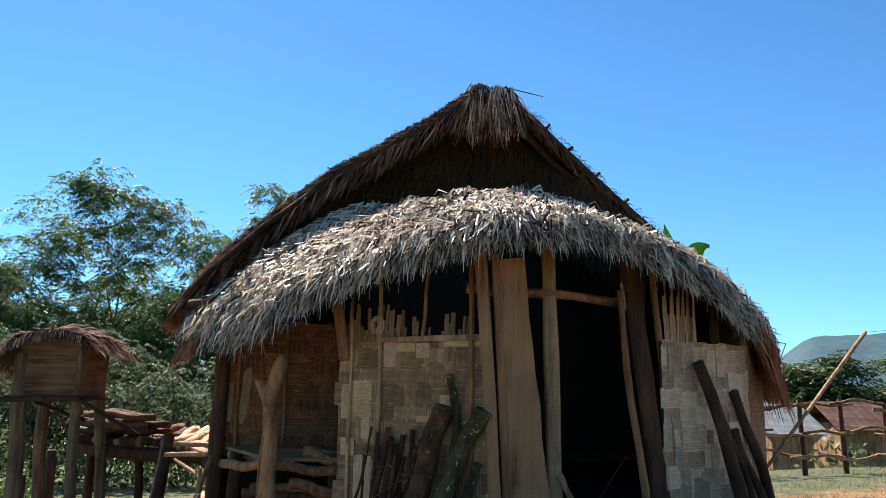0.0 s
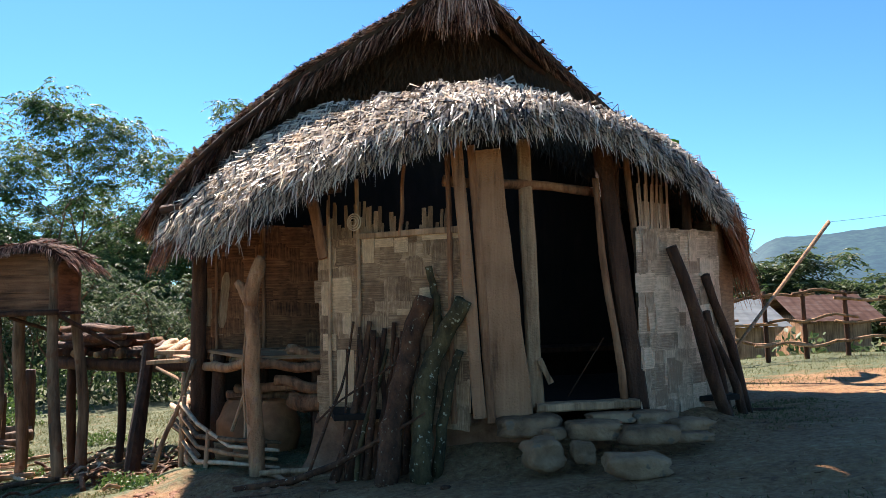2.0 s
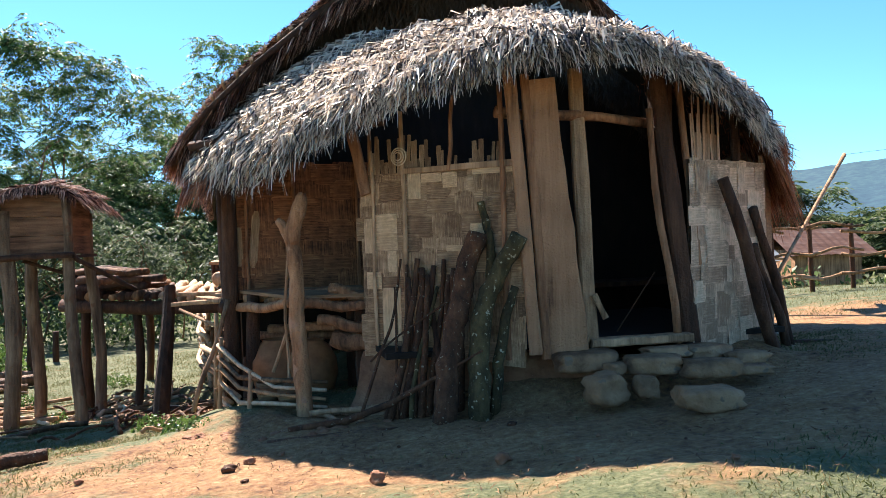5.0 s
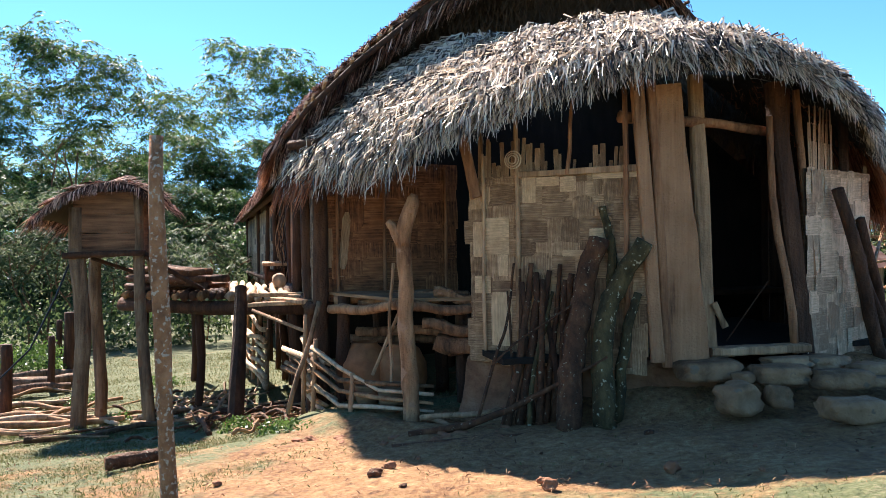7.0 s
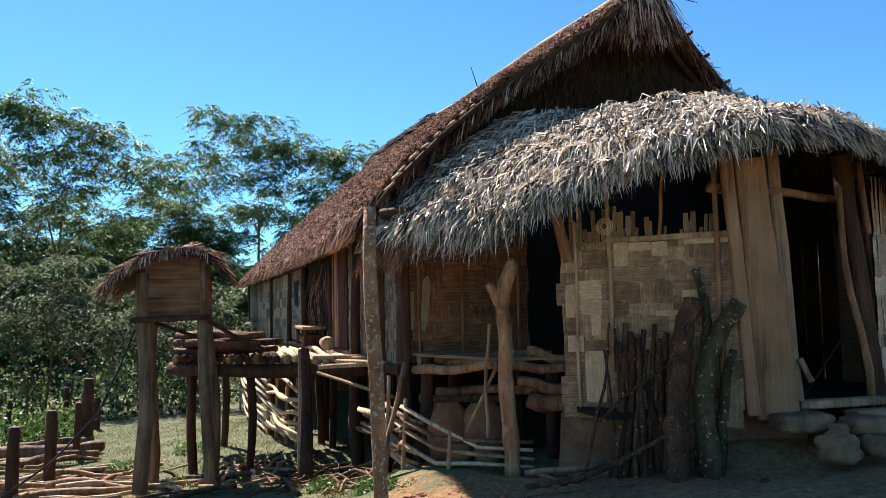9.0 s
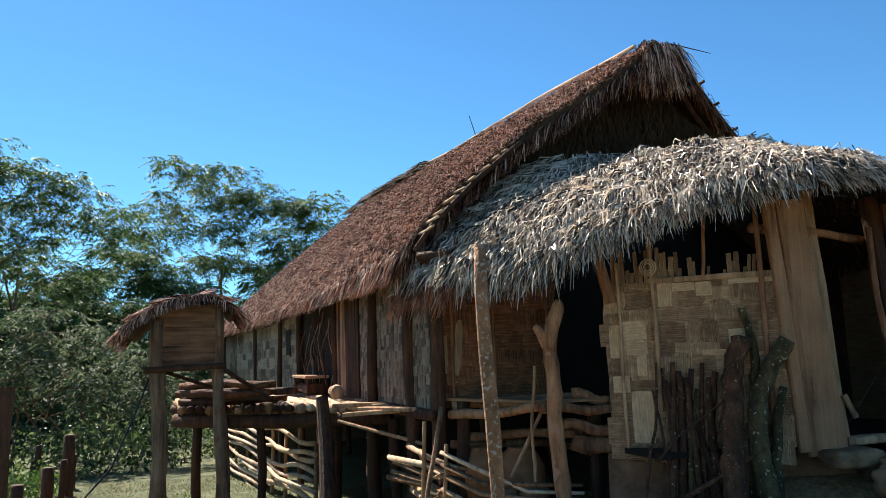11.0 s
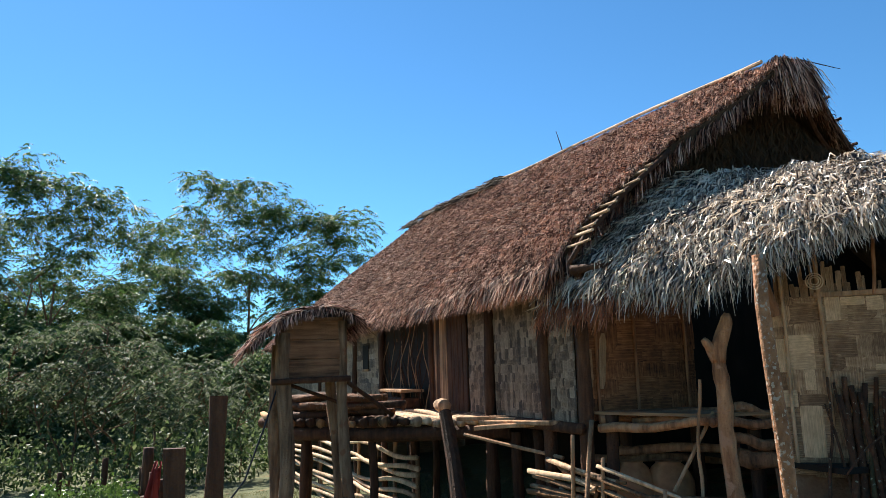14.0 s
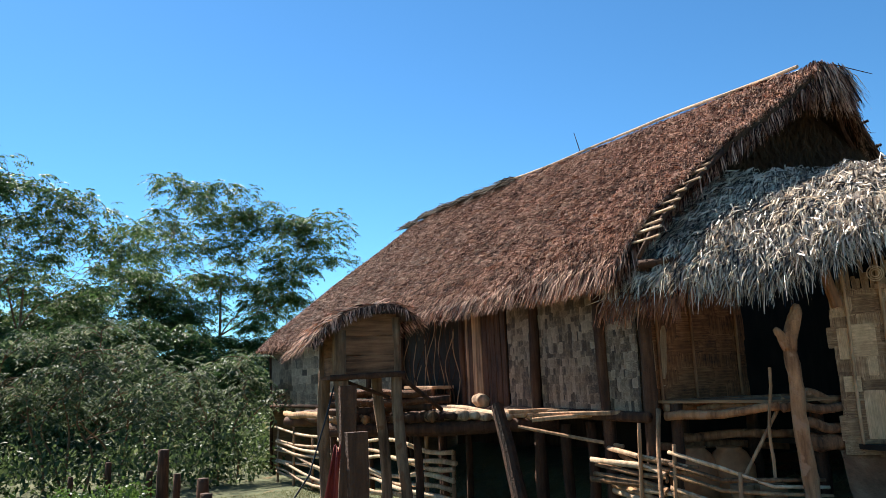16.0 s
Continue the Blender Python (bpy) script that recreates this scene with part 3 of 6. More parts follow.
def roof():
    g = Geo()
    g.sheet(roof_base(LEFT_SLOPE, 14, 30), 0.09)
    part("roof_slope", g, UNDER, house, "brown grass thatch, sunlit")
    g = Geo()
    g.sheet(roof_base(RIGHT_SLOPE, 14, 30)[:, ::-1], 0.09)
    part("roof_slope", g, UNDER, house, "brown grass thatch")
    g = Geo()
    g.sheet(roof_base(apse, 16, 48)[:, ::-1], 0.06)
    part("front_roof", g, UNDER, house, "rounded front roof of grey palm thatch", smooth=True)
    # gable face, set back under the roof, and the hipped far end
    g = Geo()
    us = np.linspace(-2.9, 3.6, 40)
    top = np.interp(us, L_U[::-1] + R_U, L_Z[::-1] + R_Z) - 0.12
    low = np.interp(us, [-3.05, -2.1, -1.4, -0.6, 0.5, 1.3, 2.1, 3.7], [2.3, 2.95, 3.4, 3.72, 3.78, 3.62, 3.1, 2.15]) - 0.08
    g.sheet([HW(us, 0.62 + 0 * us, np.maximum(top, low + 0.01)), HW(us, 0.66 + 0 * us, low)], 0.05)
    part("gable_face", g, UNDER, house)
    # gable straw takes the same dark tone, for the shade below the overhang
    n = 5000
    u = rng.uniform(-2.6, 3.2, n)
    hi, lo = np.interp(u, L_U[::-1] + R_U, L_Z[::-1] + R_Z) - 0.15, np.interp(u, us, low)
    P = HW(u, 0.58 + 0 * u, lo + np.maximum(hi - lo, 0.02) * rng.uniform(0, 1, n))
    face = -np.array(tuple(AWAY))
    strand_part("gable_thatch", [strands(P, np.tile([0.0, 0.0, -1.0], (n, 1)), np.tile(face, (n, 1)), 0.3, 0.014, 0.1, fan=0.3, bend=0.4)], UNDER, house, "hanging straw of the gable, its shade in the colour")
    g = Geo()
    a = np.linspace(0, 1, 10)
    l, r = LEFT_SLOPE(a, np.ones(10)), RIGHT_SLOPE(a, np.ones(10))
    g.sheet([[l[i] + (r[i] - l[i]) * t for t in np.linspace(0, 1, 8)] for i in range(10)], 0.08)
    part("rear_roof", g, UNDER, house)
    # straw on the long slopes
    for S, n, name in ((LEFT_SLOPE, 150000, "thatch"), (RIGHT_SLOPE, 5000, "thatch")):
        q = rng.uniform(0, 1, n) ** 1.7
        P, T, N = on_surface(S, rng.uniform(0, 0.97, n), q)
        chunks = [strands(P, T, N, 0.13, 0.0085, 0.05, fan=0.4, bend=0.4, twist=0.8)]
        m = n // 7
        P, T, N = on_surface(S, rng.uniform(0.9, 1.0, m), rng.uniform(0, 1, m) ** 1.6)
        chunks.append(strands(P, T, N, 0.26, 0.012, 0.05, droop=0.55, fan=0.3))
        # frayed front edge
        m = 2600
        P, T, N = on_surface(S, rng.uniform(0, 1, m), rng.uniform(0, 0.012, m))
        T = T + np.array([0, 0, -1.0]) * np.linalg.norm(T, axis=1, keepdims=True) * 0.7 - np.array(tuple(AWAY)) * 0.35 * np.linalg.norm(T, axis=1, keepdims=True)
        chunks.append(strands(P - N / np.linalg.norm(N, axis=1, keepdims=True) * 0.05, T, N, 0.3 if n > 9000 else 0.17, 0.014, 0.04, droop=0.5, fan=0.3))
        strand_part(name, chunks, THATCH, house, "frayed brown grass thatch")
    n = 2600
    P, T, N = on_surface(LEFT_SLOPE, rng.uniform(0.94, 1.0, n), rng.uniform(0, 0.09, n))
    strand_part("eave_fringe", [strands(P - np.array([0, 0, 0.05]), T, N, 0.22, 0.013, 0.04, droop=0.7, fan=0.3)], REDTHATCH, house, "rust-brown hanging straw")
    # palm leaf on the rounded front: sheaves of broad leaf strips, loose and curled
    m, each = 6800, 9
    ca, cb = np.repeat(rng.uniform(0, 0.93, m) ** 0.75, each), np.repeat(rng.uniform(0, 0.82, m), each)
    n = m * each
    P, T, N = on_surface(apse, np.clip(ca + rng.normal(0, 0.02, n), 0, 1), np.clip(cb + rng.normal(0, 0.006, n), 0, 1))
    swing = np.repeat(rng.normal(0.1, 0.45, m), each)[:, None]
    S_ = np.cross(T, N)
    S_ *= np.linalg.norm(T, axis=1, keepdims=True) / (np.linalg.norm(S_, axis=1, keepdims=True) + 1e-9)
    T = T * np.cos(swing) + S_ * np.sin(swing)
    P = P + N / np.linalg.norm(N, axis=1, keepdims=True) * np.repeat(rng.uniform(-0.02, 0.1, m) ** 1, each)[:, None]
    chunks = [strands(P, T, N, 0.25, 0.0135, 0.035, fan=0.35, bend=0.3, twist=0.75, droop=0.3)]
    n = 6500
    P, T, N = on_surface(apse, rng.uniform(0.84, 0.97, n), rng.uniform(0, 0.76, n))
    chunks.append(strands(P, T, N, 0.22, 0.013, 0.04, droop=0.9, fan=0.4, twist=0.9, bend=0.4))
    # tufts that stand up where the leaf is doubled back at the top
    for tb, ta in ((0.14, 0.06), (0.17, 0.02), (0.27, 0.03), (0.36, 0.02), (0.47, 0.0), (0.58, 0.02)):
        n = 130
        P, T, N = on_surface(apse, np.full(n, ta) + rng.normal(0, 0.03, n), np.full(n, tb) + rng.normal(0, 0.012, n))
        chunks.append(strands(P + np.array([0, 0, 0.1]), T, N + np.array([0, 0, 0.3]), 0.24, 0.016, 0.06, droop=0.3, fan=0.5, twist=0.8, bend=0.3))
    strand_part("palm_thatch", chunks, PALM, house, "dry grey palm leaf thatch")
    n = 7000
    P, T, N = on_surface(apse, rng.uniform(0, 1, n) ** 0.7, 0.72 + rng.uniform(0, 1, n) ** 0.7 * 0.28)
    c0 = strands(P, T, N, 0.3, 0.016, 0.06, droop=0.3, fan=0.35, twist=0.7, bend=0.5)
    n = 1900
    P, T, N = on_surface(apse, rng.uniform(0.72, 0.98, n), 0.78 + rng.uniform(0, 1, n) * 0.22)
    c1 = strands(P - np.array([0, 0, 0.05]), T, N, 0.46, 0.02, 0.05, droop=1.2, fan=0.3)
    P, T, N = on_surface(apse, rng.uniform(0.9, 1.0, 700), rng.uniform(0, 0.1, 700))
    c2 = strands(P - np.array([0, 0, 0.04]), T, N, 0.24, 0.014, 0.05, droop=0.9, fan=0.35)
    strand_part("eave_fringe", [c0, c1, c2], REDTHATCH, house, "rust-brown hanging palm leaf")
    P, T, N = on_surface(apse, np.full(12, 0.97), rng.uniform(0.74, 0.82, 12))
    strand_part("hanging_leaves", [strands(P - np.array([0, 0, 0.05]), T, N, 0.5, 0.034, 0.03, droop=1.5, fan=0.3)], REDTHATCH, house, "long dry leaves hanging from the eave")
    # tuft that hangs over the front end of the ridge
    n = 1500
    t = rng.uniform(0, 1, n)
    P = HW(-0.05 + 0.5 * t, -0.2 + rng.uniform(0, 0.25, n), 5.12 + rng.uniform(-0.05, 0.06, n))
    T = np.stack([rng.normal(0, 0.15, n) + (t - 0.5) * 0.5, -0.35 + rng.normal(0, 0.2, n), -0.8 - rng.uniform(0, 0.5, n)], 1)
    N = np.tile(np.array([0.0, -0.9, 0.4]), (n, 1))
    c1 = strands(P, T, N, 0.42, 0.014, 0.03, droop=0.5, fan=0.15)
    n = 2400
    P, T, N = on_surface(LEFT_SLOPE, rng.uniform(0, 0.05, n), rng.uniform(0, 0.8, n))
    c2 = strands(P, T, N, 0.3, 0.014, 0.04, fan=0.5)
    for v in (8.6, 9.8, 11.0, 12.3, 13.6, 15.0):
        n = 150
        P, T, N = on_surface(LEFT_SLOPE, rng.uniform(0, 0.03, n), np.full(n, v / 15.4) + rng.normal(0, 0.012, n))
        T = np.tile(np.array(tuple(AWAY * 0.9 - RIGHT * 0.45 + UP * 0.02)), (n, 1))
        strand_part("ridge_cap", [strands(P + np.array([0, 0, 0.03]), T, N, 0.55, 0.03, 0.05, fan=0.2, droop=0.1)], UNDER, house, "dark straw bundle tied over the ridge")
    strand_part("ridge_tuft", [c1], THATCH, house, "shaggy brown straw over the ridge end")
    strand_part("ridge_straw", [c2], THATCH, house, "bleached straw along the ridge")
    for i, (a, b, r) in enumerate(((W(0.04, 0.15, 5.24), W(0.04, 4.6, 5.575), 0.024), (W(0.06, 4.3, 5.56), W(0.06, 9.6, 5.92), 0.024), (W(0.24, 0.3, 5.26), W(0.24, 9.5, 5.92), 0.02))):
        part("ridge_pole", Geo().pole(a, b, r, seed=i, bend=0.03, steps=14), PALEPOLE, house)
    # battens that stick out of the roof's front edges
    for i in range(9):
        a = 0.63 + 0.036 * i
        p = Vector(tuple(LEFT_SLOPE(np.array([a]), np.array([0.0]))[0])) + UP * (0.0 + 0.012 * (i % 2))
        part("batten", Geo().pole(p - AWAY * (0.14 + 0.032 * i + 0.05 * (i % 3)), p + AWAY * 0.6, 0.014 + 0.004 * (i % 2), seed=i, sides=7, bend=0.01), PALEPOLE, house)
    barge = [Vector(tuple(LEFT_SLOPE(np.array([a]), np.array([0.0]))[0])) - AWAY * q - UP * 0.05 for a, q in ((0.55, 0.02), (0.72, 0.1), (0.88, 0.22), (0.98, 0.3))]
    part("barge_pole", Geo().tube(barge, [0.03, 0.03, 0.028, 0.024], 8, 0.1, 5), DARKPOST, house, smooth=True)
    for i, a in enumerate((0.22, 0.34, 0.46, 0.58)):
        p = Vector(tuple(RIGHT_SLOPE(np.array([a]), np.array([0.0]))[0]))
        part("batten", Geo().pole(p - AWAY * 0.06 + RIGHT * 0.03 + UP * 0.01, p + AWAY * 0.5, 0.02, seed=i + 9), DARKPOST, house)
    p = W(0.35, -0.15, 5.18)
    part("roof_stick", Geo().pole(p, p + RIGHT * 0.42 + AWAY * -0.2 + UP * -0.16, 0.008, 0.004, sides=5), DARKPOST, house)
    part("roof_stick", Geo().pole(W(0.1, 5.5, 5.6), W(-0.06, 5.45, 6.02), 0.011, 0.006, sides=5), DARKPOST, house)
    for k, us, zs, vs in ((0, L_U, L_Z, L_V), (1, R_U, R_Z, R_V)):
        pts = [W(u, v + 0.25, z - 0.16) for u, z, v in zip(us, zs, vs)]
        part("rafter", Geo().tube(pts, [0.04] * len(pts), 8, 0.1, k), DARKPOST, house)


roof()

# ---- the house: walls ----
UNIT = {}


def strip_mesh(mat):
    """One shared flat strip, 1 x 1 in its plane, a little bowed; pieces scale it."""
    if mat not in UNIT:
        g = Geo()
        rows = []
        for i in range(4):
            x = i / 3 - 0.5
            rows.append([(x, y, 0.5 - 1.2 * x * x - 0.5 * y * y) for y in (-0.5, -0.25, 0.25, 0.5)])
        g.sheet(rows, 0.45)
        UNIT[mat] = g.mesh("strip", mat)
    return UNIT[mat]


def piece(name, me, parent, m):
    ob = new(name, me)
    ob.parent = parent
    root = parent
    while root.parent:
        root = root.parent
    ob.matrix_basis = Matrix.Translation(-root.location) @ m
    return ob


def woven(a, b, z0, z1, mat, cell=(0.12, 0.1), seed=0, lumps=0.009, backing=None, skip=None, name="wall_panel", label="", face=None, slant=0.0):
    """A plaited wall from a to b: every strip that shows over the others is a piece of its own."""
    rd = random.Random(seed)
    a, b = Vector((a[0], a[1], 0)), Vector((b[0], b[1], 0))
    d = (b - a).normalized()
    n = Vector((d.y, -d.x, 0)) if face is None else Vector(face)
    length = (b - a).length
    g = Geo()
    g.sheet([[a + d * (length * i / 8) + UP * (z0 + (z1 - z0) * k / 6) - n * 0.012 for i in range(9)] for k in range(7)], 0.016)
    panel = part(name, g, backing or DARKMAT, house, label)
    me = strip_mesh(mat)
    base = Matrix((( d.x, 0, n.x, 0), (d.y, 0, n.y, 0), (0, 1, 0, 0), (0, 0, 0, 1)))
    rows, k, z = [], 0, z0
    while z < z1 - 0.02:
        h = cell[1] * rd.uniform(0.75, 1.3)
        h = min(h, z1 - z)
        x = -cell[0] * rd.uniform(0, 0.8)
        while x < length:
            w = cell[0] * rd.uniform(0.6, 1.9)
            x0, x1 = max(x, 0), min(x + w, length)
            if x1 - x0 > 0.02 and not (skip and skip((x0 + x1) / 2, z + h / 2)):
                upright = rd.random() < 0.42
                c = a + d * ((x0 + x1) / 2) + UP * (z + h / 2) + n * (0.002 + rd.uniform(0, lumps))
                turn = Matrix.Rotation(rd.gauss(0, 0.018), 4, "Z")
                sx, sy = (x1 - x0) * rd.uniform(0.9, 1.04), h * rd.uniform(0.86, 1.03)
                if upright:
                    m = Matrix.Translation(c) @ base @ turn @ Matrix.Rotation(math.pi / 2, 4, "Z") @ Matrix.Diagonal((sy, sx, 0.009, 1))
                else:
                    m = Matrix.Translation(c) @ base @ turn @ Matrix.Diagonal((sx, sy, 0.009, 1))
                piece("strip", me, panel, m)
            x += w
        z += h
    return panel, d, n


def upright_strips(a, b, z0, zs, mat, panel, width=0.035, seed=0):
    """Split ends that stand up above a plaited wall."""
    rd = random.Random(seed)
    a, b = Vector((a[0], a[1], 0)), Vector((b[0], b[1], 0))
    d = (b - a).normalized()
    n = Vector((d.y, -d.x, 0))
    base = Matrix(((d.x, 0, n.x, 0), (d.y, 0, n.y, 0), (0, 1, 0, 0), (0, 0, 0, 1)))
    for s, h in zs:
        w = width * rd.uniform(0.6, 1.3)
        lo = z0 - 0.12
        m = Matrix.Translation(a + d * s + UP * (lo + (h + 0.12) / 2) + n * rd.uniform(-0.005, 0.008)) @ base @ Matrix.Rotation(rd.gauss(0, 0.04), 4, "Z") @ Matrix.Rotation(math.pi / 2, 4, "Z") @ Matrix.Diagonal((h + 0.12, w, 0.008, 1))
        piece("strip", strip_mesh(mat), panel, m)


# front panel by the door
FA, FB = (-1.14, 6.68), (0.24, 6.02)
front, fd, fn = woven(FA, FB, 0.48, 2.08, BAMBOO, (0.19, 0.17), 3, lumps=0.006, backing=MATTING, label="plaited split-bamboo wall with ragged top")
rs = random.Random(17)
ragged = [(0.05 + 0.026 * k, rs.uniform(0.06, 0.3) * (1.1 - 0.018 * k)) for k in range(27)] + [(x, rs.uniform(0.03, 0.16)) for x in (0.8, 0.83, 0.95, 1.1, 1.14, 1.17, 1.2, 1.26, 1.3, 1.34)]
upright_strips(FA, FB, 2.08, [p for p in ragged if rs.random() < 0.8], BAMBOO, front, 0.028, seed=4)
PATCH = material("pale_bamboo_patch", [(0.3, (0.3, 0.25, 0.2)), (0.7, (0.58, 0.52, 0.45))], (0.6, 14, 3), bump=0.6, bump_scale=6, rough=0.6, vary=0.1)


def patch(s, z, w, h, upright=False):
    base = Matrix(((fd.x, 0, fn.x, 0), (fd.y, 0, fn.y, 0), (0, 1, 0, 0), (0, 0, 0, 1)))
    m = Matrix.Translation(Vector((*FA, 0)) + fd * s + UP * z + fn * 0.014) @ base
    m = m @ (Matrix.Rotation(math.pi / 2, 4, "Z") @ Matrix.Diagonal((h, w, 0.008, 1)) if upright else Matrix.Diagonal((w, h, 0.008, 1)))
    piece("strip", strip_mesh(PATCH), front, m)


for s, z, w, h, up_ in ((0.235, 1.64, 0.16, 0.15, False), (0.235, 1.5, 0.16, 0.13, False), (0.55, 1.98, 0.1, 0.16, True), (0.9, 2.0, 0.09, 0.1, False), (1.3, 2.06, 0.24, 0.05, False), (0.07, 1.55, 0.09, 0.2, True), (0.3, 1.32, 0.07, 0.12, True),
                        (0.28, 0.85, 0.15, 0.3, True), (0.97, 1.42, 0.16, 0.04, False), (0.1, 1.15, 0.1, 0.12, False), (1.15, 1.56, 0.09, 0.1, False), (0.72, 2.03, 0.13, 0.06, False)):
    patch(s, z, w, h, up_)
for i, (s, z0, z1, r) in enumerate(((0.13, 0.55, 2.3, 0.016), (0.45, 0.9, 2.62, 0.022), (1.4, 0.5, 2.75, 0.026), (0.9, 2.08, 2.7, 0.018))):
    p = Vector((*FA, 0)) + fd * s + fn * 0.035
    part("stud", Geo().pole(p + UP * z0, p + UP * z1 + fd * (0.06 if i == 3 else -0.01), r, r * 0.85, seed=i, bend=0.01), BAMBOO if i < 2 else POST, front)
p = Vector((*FA, 0)) + UP * 2.1 + fn * 0.03
part("rail", Geo().slab(p + fd * 0.4, p + fd * 1.5, 0.05, 0.02, fn, wobble=0.004), GREYBOARD, front)
g = Geo()
for k in range(3):
    r = 0.075 - 0.02 * k
    g.tube([p + fd * (0.42 + r * math.cos(q)) + UP * (0.13 + r * math.sin(q)) + fn * (0.02 + 0.008 * k) for q in np.linspace(0, 6.28, 22)], 0.006, 5)
solo("cane_coil", g, PALEPOLE, "small coil of cane hung on the bamboo wall", "cane coil")

# doorway: posts, board, lintel
P0 = (0.2, 5.95)
part("post", Geo().slab((0.17, 5.97, 2.95), (0.33, 6.0, 0.55), 0.1, 0.08, (0, -1, 0), 1.05, 0.006, 1), BOARD, house)
part("door_board", Geo().slab((0.4, 6.05, 2.76), (0.6, 6.1, 0.55), 0.27, 0.06, (0.1, -1, 0), 1.22, 0.012, 2, steps=9), BOARD, house, "wide split weathered board")
part("post", Geo().slab((0.3, 6.02, 2.8), (0.42, 6.06, 0.5), 0.07, 0.06, (0, -1, 0), 1.0, 0.006, 3), POST, house)
part("door_post", Geo().slab((0.75, 6.38, 2.9), (0.79, 6.25, 0.6), 0.12, 0.1, (0.1, -1, 0), 1.1, 0.008, 4), GREYBOARD, house)
part("lintel", Geo().pole((0.06, 6.07, 2.52), (1.42, 6.62, 2.45), 0.045, 0.04, seed=5, bend=0.02, sides=10), POST, house, smooth=True)
part("door_post", Geo().slab((1.44, 6.5, 2.85), (1.72, 6.6, 0.42), 0.15, 0.12, (0.2, -1, 0), 1.1, 0.01, 6), DARKPOST, house)
part("door_pole", Geo().pole((1.37, 6.42, 2.55), (1.56, 6.42, 0.55), 0.03, 0.035, seed=7, bend=0.05), POST, house, smooth=True)
part("post", Geo().pole((1.56, 6.55, 2.8), (1.66, 6.62, 0.5), 0.04, 0.05, seed=8, bend=0.03), DARKPOST, house, smooth=True)
part("post", Geo().slab((1.66, 6.6, 2.8), (1.8, 6.62, 1.2), 0.06, 0.05, (0, -1, 0), 1, 0.006, 9), POST, house)
part("sill", Geo().slab((0.78, 6.22, 0.6), (1.66, 6.42, 0.6), 0.16, 0.07, (0, 0, 1), 0.9, 0.01, 10), GREYBOARD, house)
part("peg", Geo().slab((0.83, 6.2, 1.0), (0.92, 6.2, 0.8), 0.05, 0.035, (0, -1, 0), 0.9, 0.004, 11), GREYBOARD, house)
part("leaning_stick", Geo().pole((1.1, 6.75, 0.62), (1.42, 6.62, 1.15), 0.007, sides=6, seed=12), DARKPOST, house)

# panel right of the door and the side wall behind it
RA, RB = (1.72, 6.55), (2.62, 7.35)
rightp, rd_, rn = woven(RA, RB, 0.42, 2.12, LOOSEBAMBOO, (0.12, 0.16), 8, lumps=0.018, label="loose grey plaited bamboo wall")
upright_strips(RA, RB, 2.1, [(0.06 + 0.026 * i, 0.3 + 0.14 * math.sin(i * 2.1)) for i in range(17)], LOOSEBAMBOO, rightp, 0.026, 9)
part("post", Geo().pole((2.3, 7.12, 2.6), (2.3, 7.12, 0.4), 0.045, seed=13), DARKPOST, house, smooth=True)
for k, (a, b, z0, z1) in enumerate(((RB, W(3.0, -0.9)[:2], 0.35, 2.2), (W(3.0, -0.9)[:2], W(3.4, 0.6)[:2], 0.3, 2.4))):
    a, b = Vector((*a, 0)), Vector((*b, 0))
    g = Geo().sheet([[a.lerp(b, t) + UP * z for t in (0, 0.5, 1)] for z in (z0, (z0 + z1) / 2, z1)], 0.03)
    part("wall_panel", g, MATTING, house)
# boards run to the ground, added below the floor to keep it dark underneath
for i in range(65):
    v = 0.6 + 0.3 * i
    part("wall_board", Geo().slab(W(3.3, v, -1.9), W(3.3, v, 2.65), 0.285, 0.02, -RIGHT, 1, 0.006, i, steps=2), DARKPOST, house)
# front room: earth floor, partition, loft mats, coloured near-black for the shade inside
part("partition", Geo().sheet([[W(u, 1.2, 0.2 + (h - 0.2) * t) for u, h in ((-2.6, 2.4), (-1.35, 3.5), (-0.3, 3.9), (1, 3.8), (2.1, 3.2), (3.3, 2.3))] for t in (0, 0.5, 1)], 0.03), ROOMSHADE, house)
part("inner_floor", Geo().sheet([[W(u, v, 0.52) for u in (-1.4, 0.4, 2.4)] for v in (0.5, -0.8, -1.85)], 0.05), ROOMSHADE, house)

# brown wall behind the porch, and the dark opening beside it
BA, BB = W(-2.62, 0.3)[:2], W(-1.22, 0.34)[:2]
brown, bd, bn_ = woven(BA, BB, 0.98, 2.35, BROWNBAMBOO, (0.26, 0.2), 12, lumps=0.004, label="sooty brown plaited bamboo wall")
for i, s in enumerate((0.12, 0.62, 1.3)):
    p = Vector((*BA, 0)) + bd * s + bn_ * 0.03
    part("stud", Geo().pole(p + UP * 0.95, p + UP * 2.35, 0.018, seed=30 + i), POST, brown)
upright_strips(BA, BB, 1.45, [(0.03, 0.35), (0.2, 0.4), (0.26, 0.3)], BAMBOO, brown, 0.06, 5)

# posts of the porch and the long side
CORNER = W(-2.68, 0.28)
part("corner_post", Geo().pole((*CORNER[:2], -0.35), (*CORNER[:2], 2.6), 0.085, 0.075, seed=14, bend=0.02, sides=10), DARKPOST, house, smooth=True)
part("corner_post", Geo().pole(W(-2.5, 0.12, -0.3), W(-2.46, 0.12, 1.0), 0.07, seed=15, sides=9), DARKPOST, house, smooth=True)
part("post", Geo().slab((-1.26, 6.7, 2.62), (-1.1, 6.64, 1.92), 0.1, 0.08, (0, -1, 0), 1, 0.006, 16), POST, house)
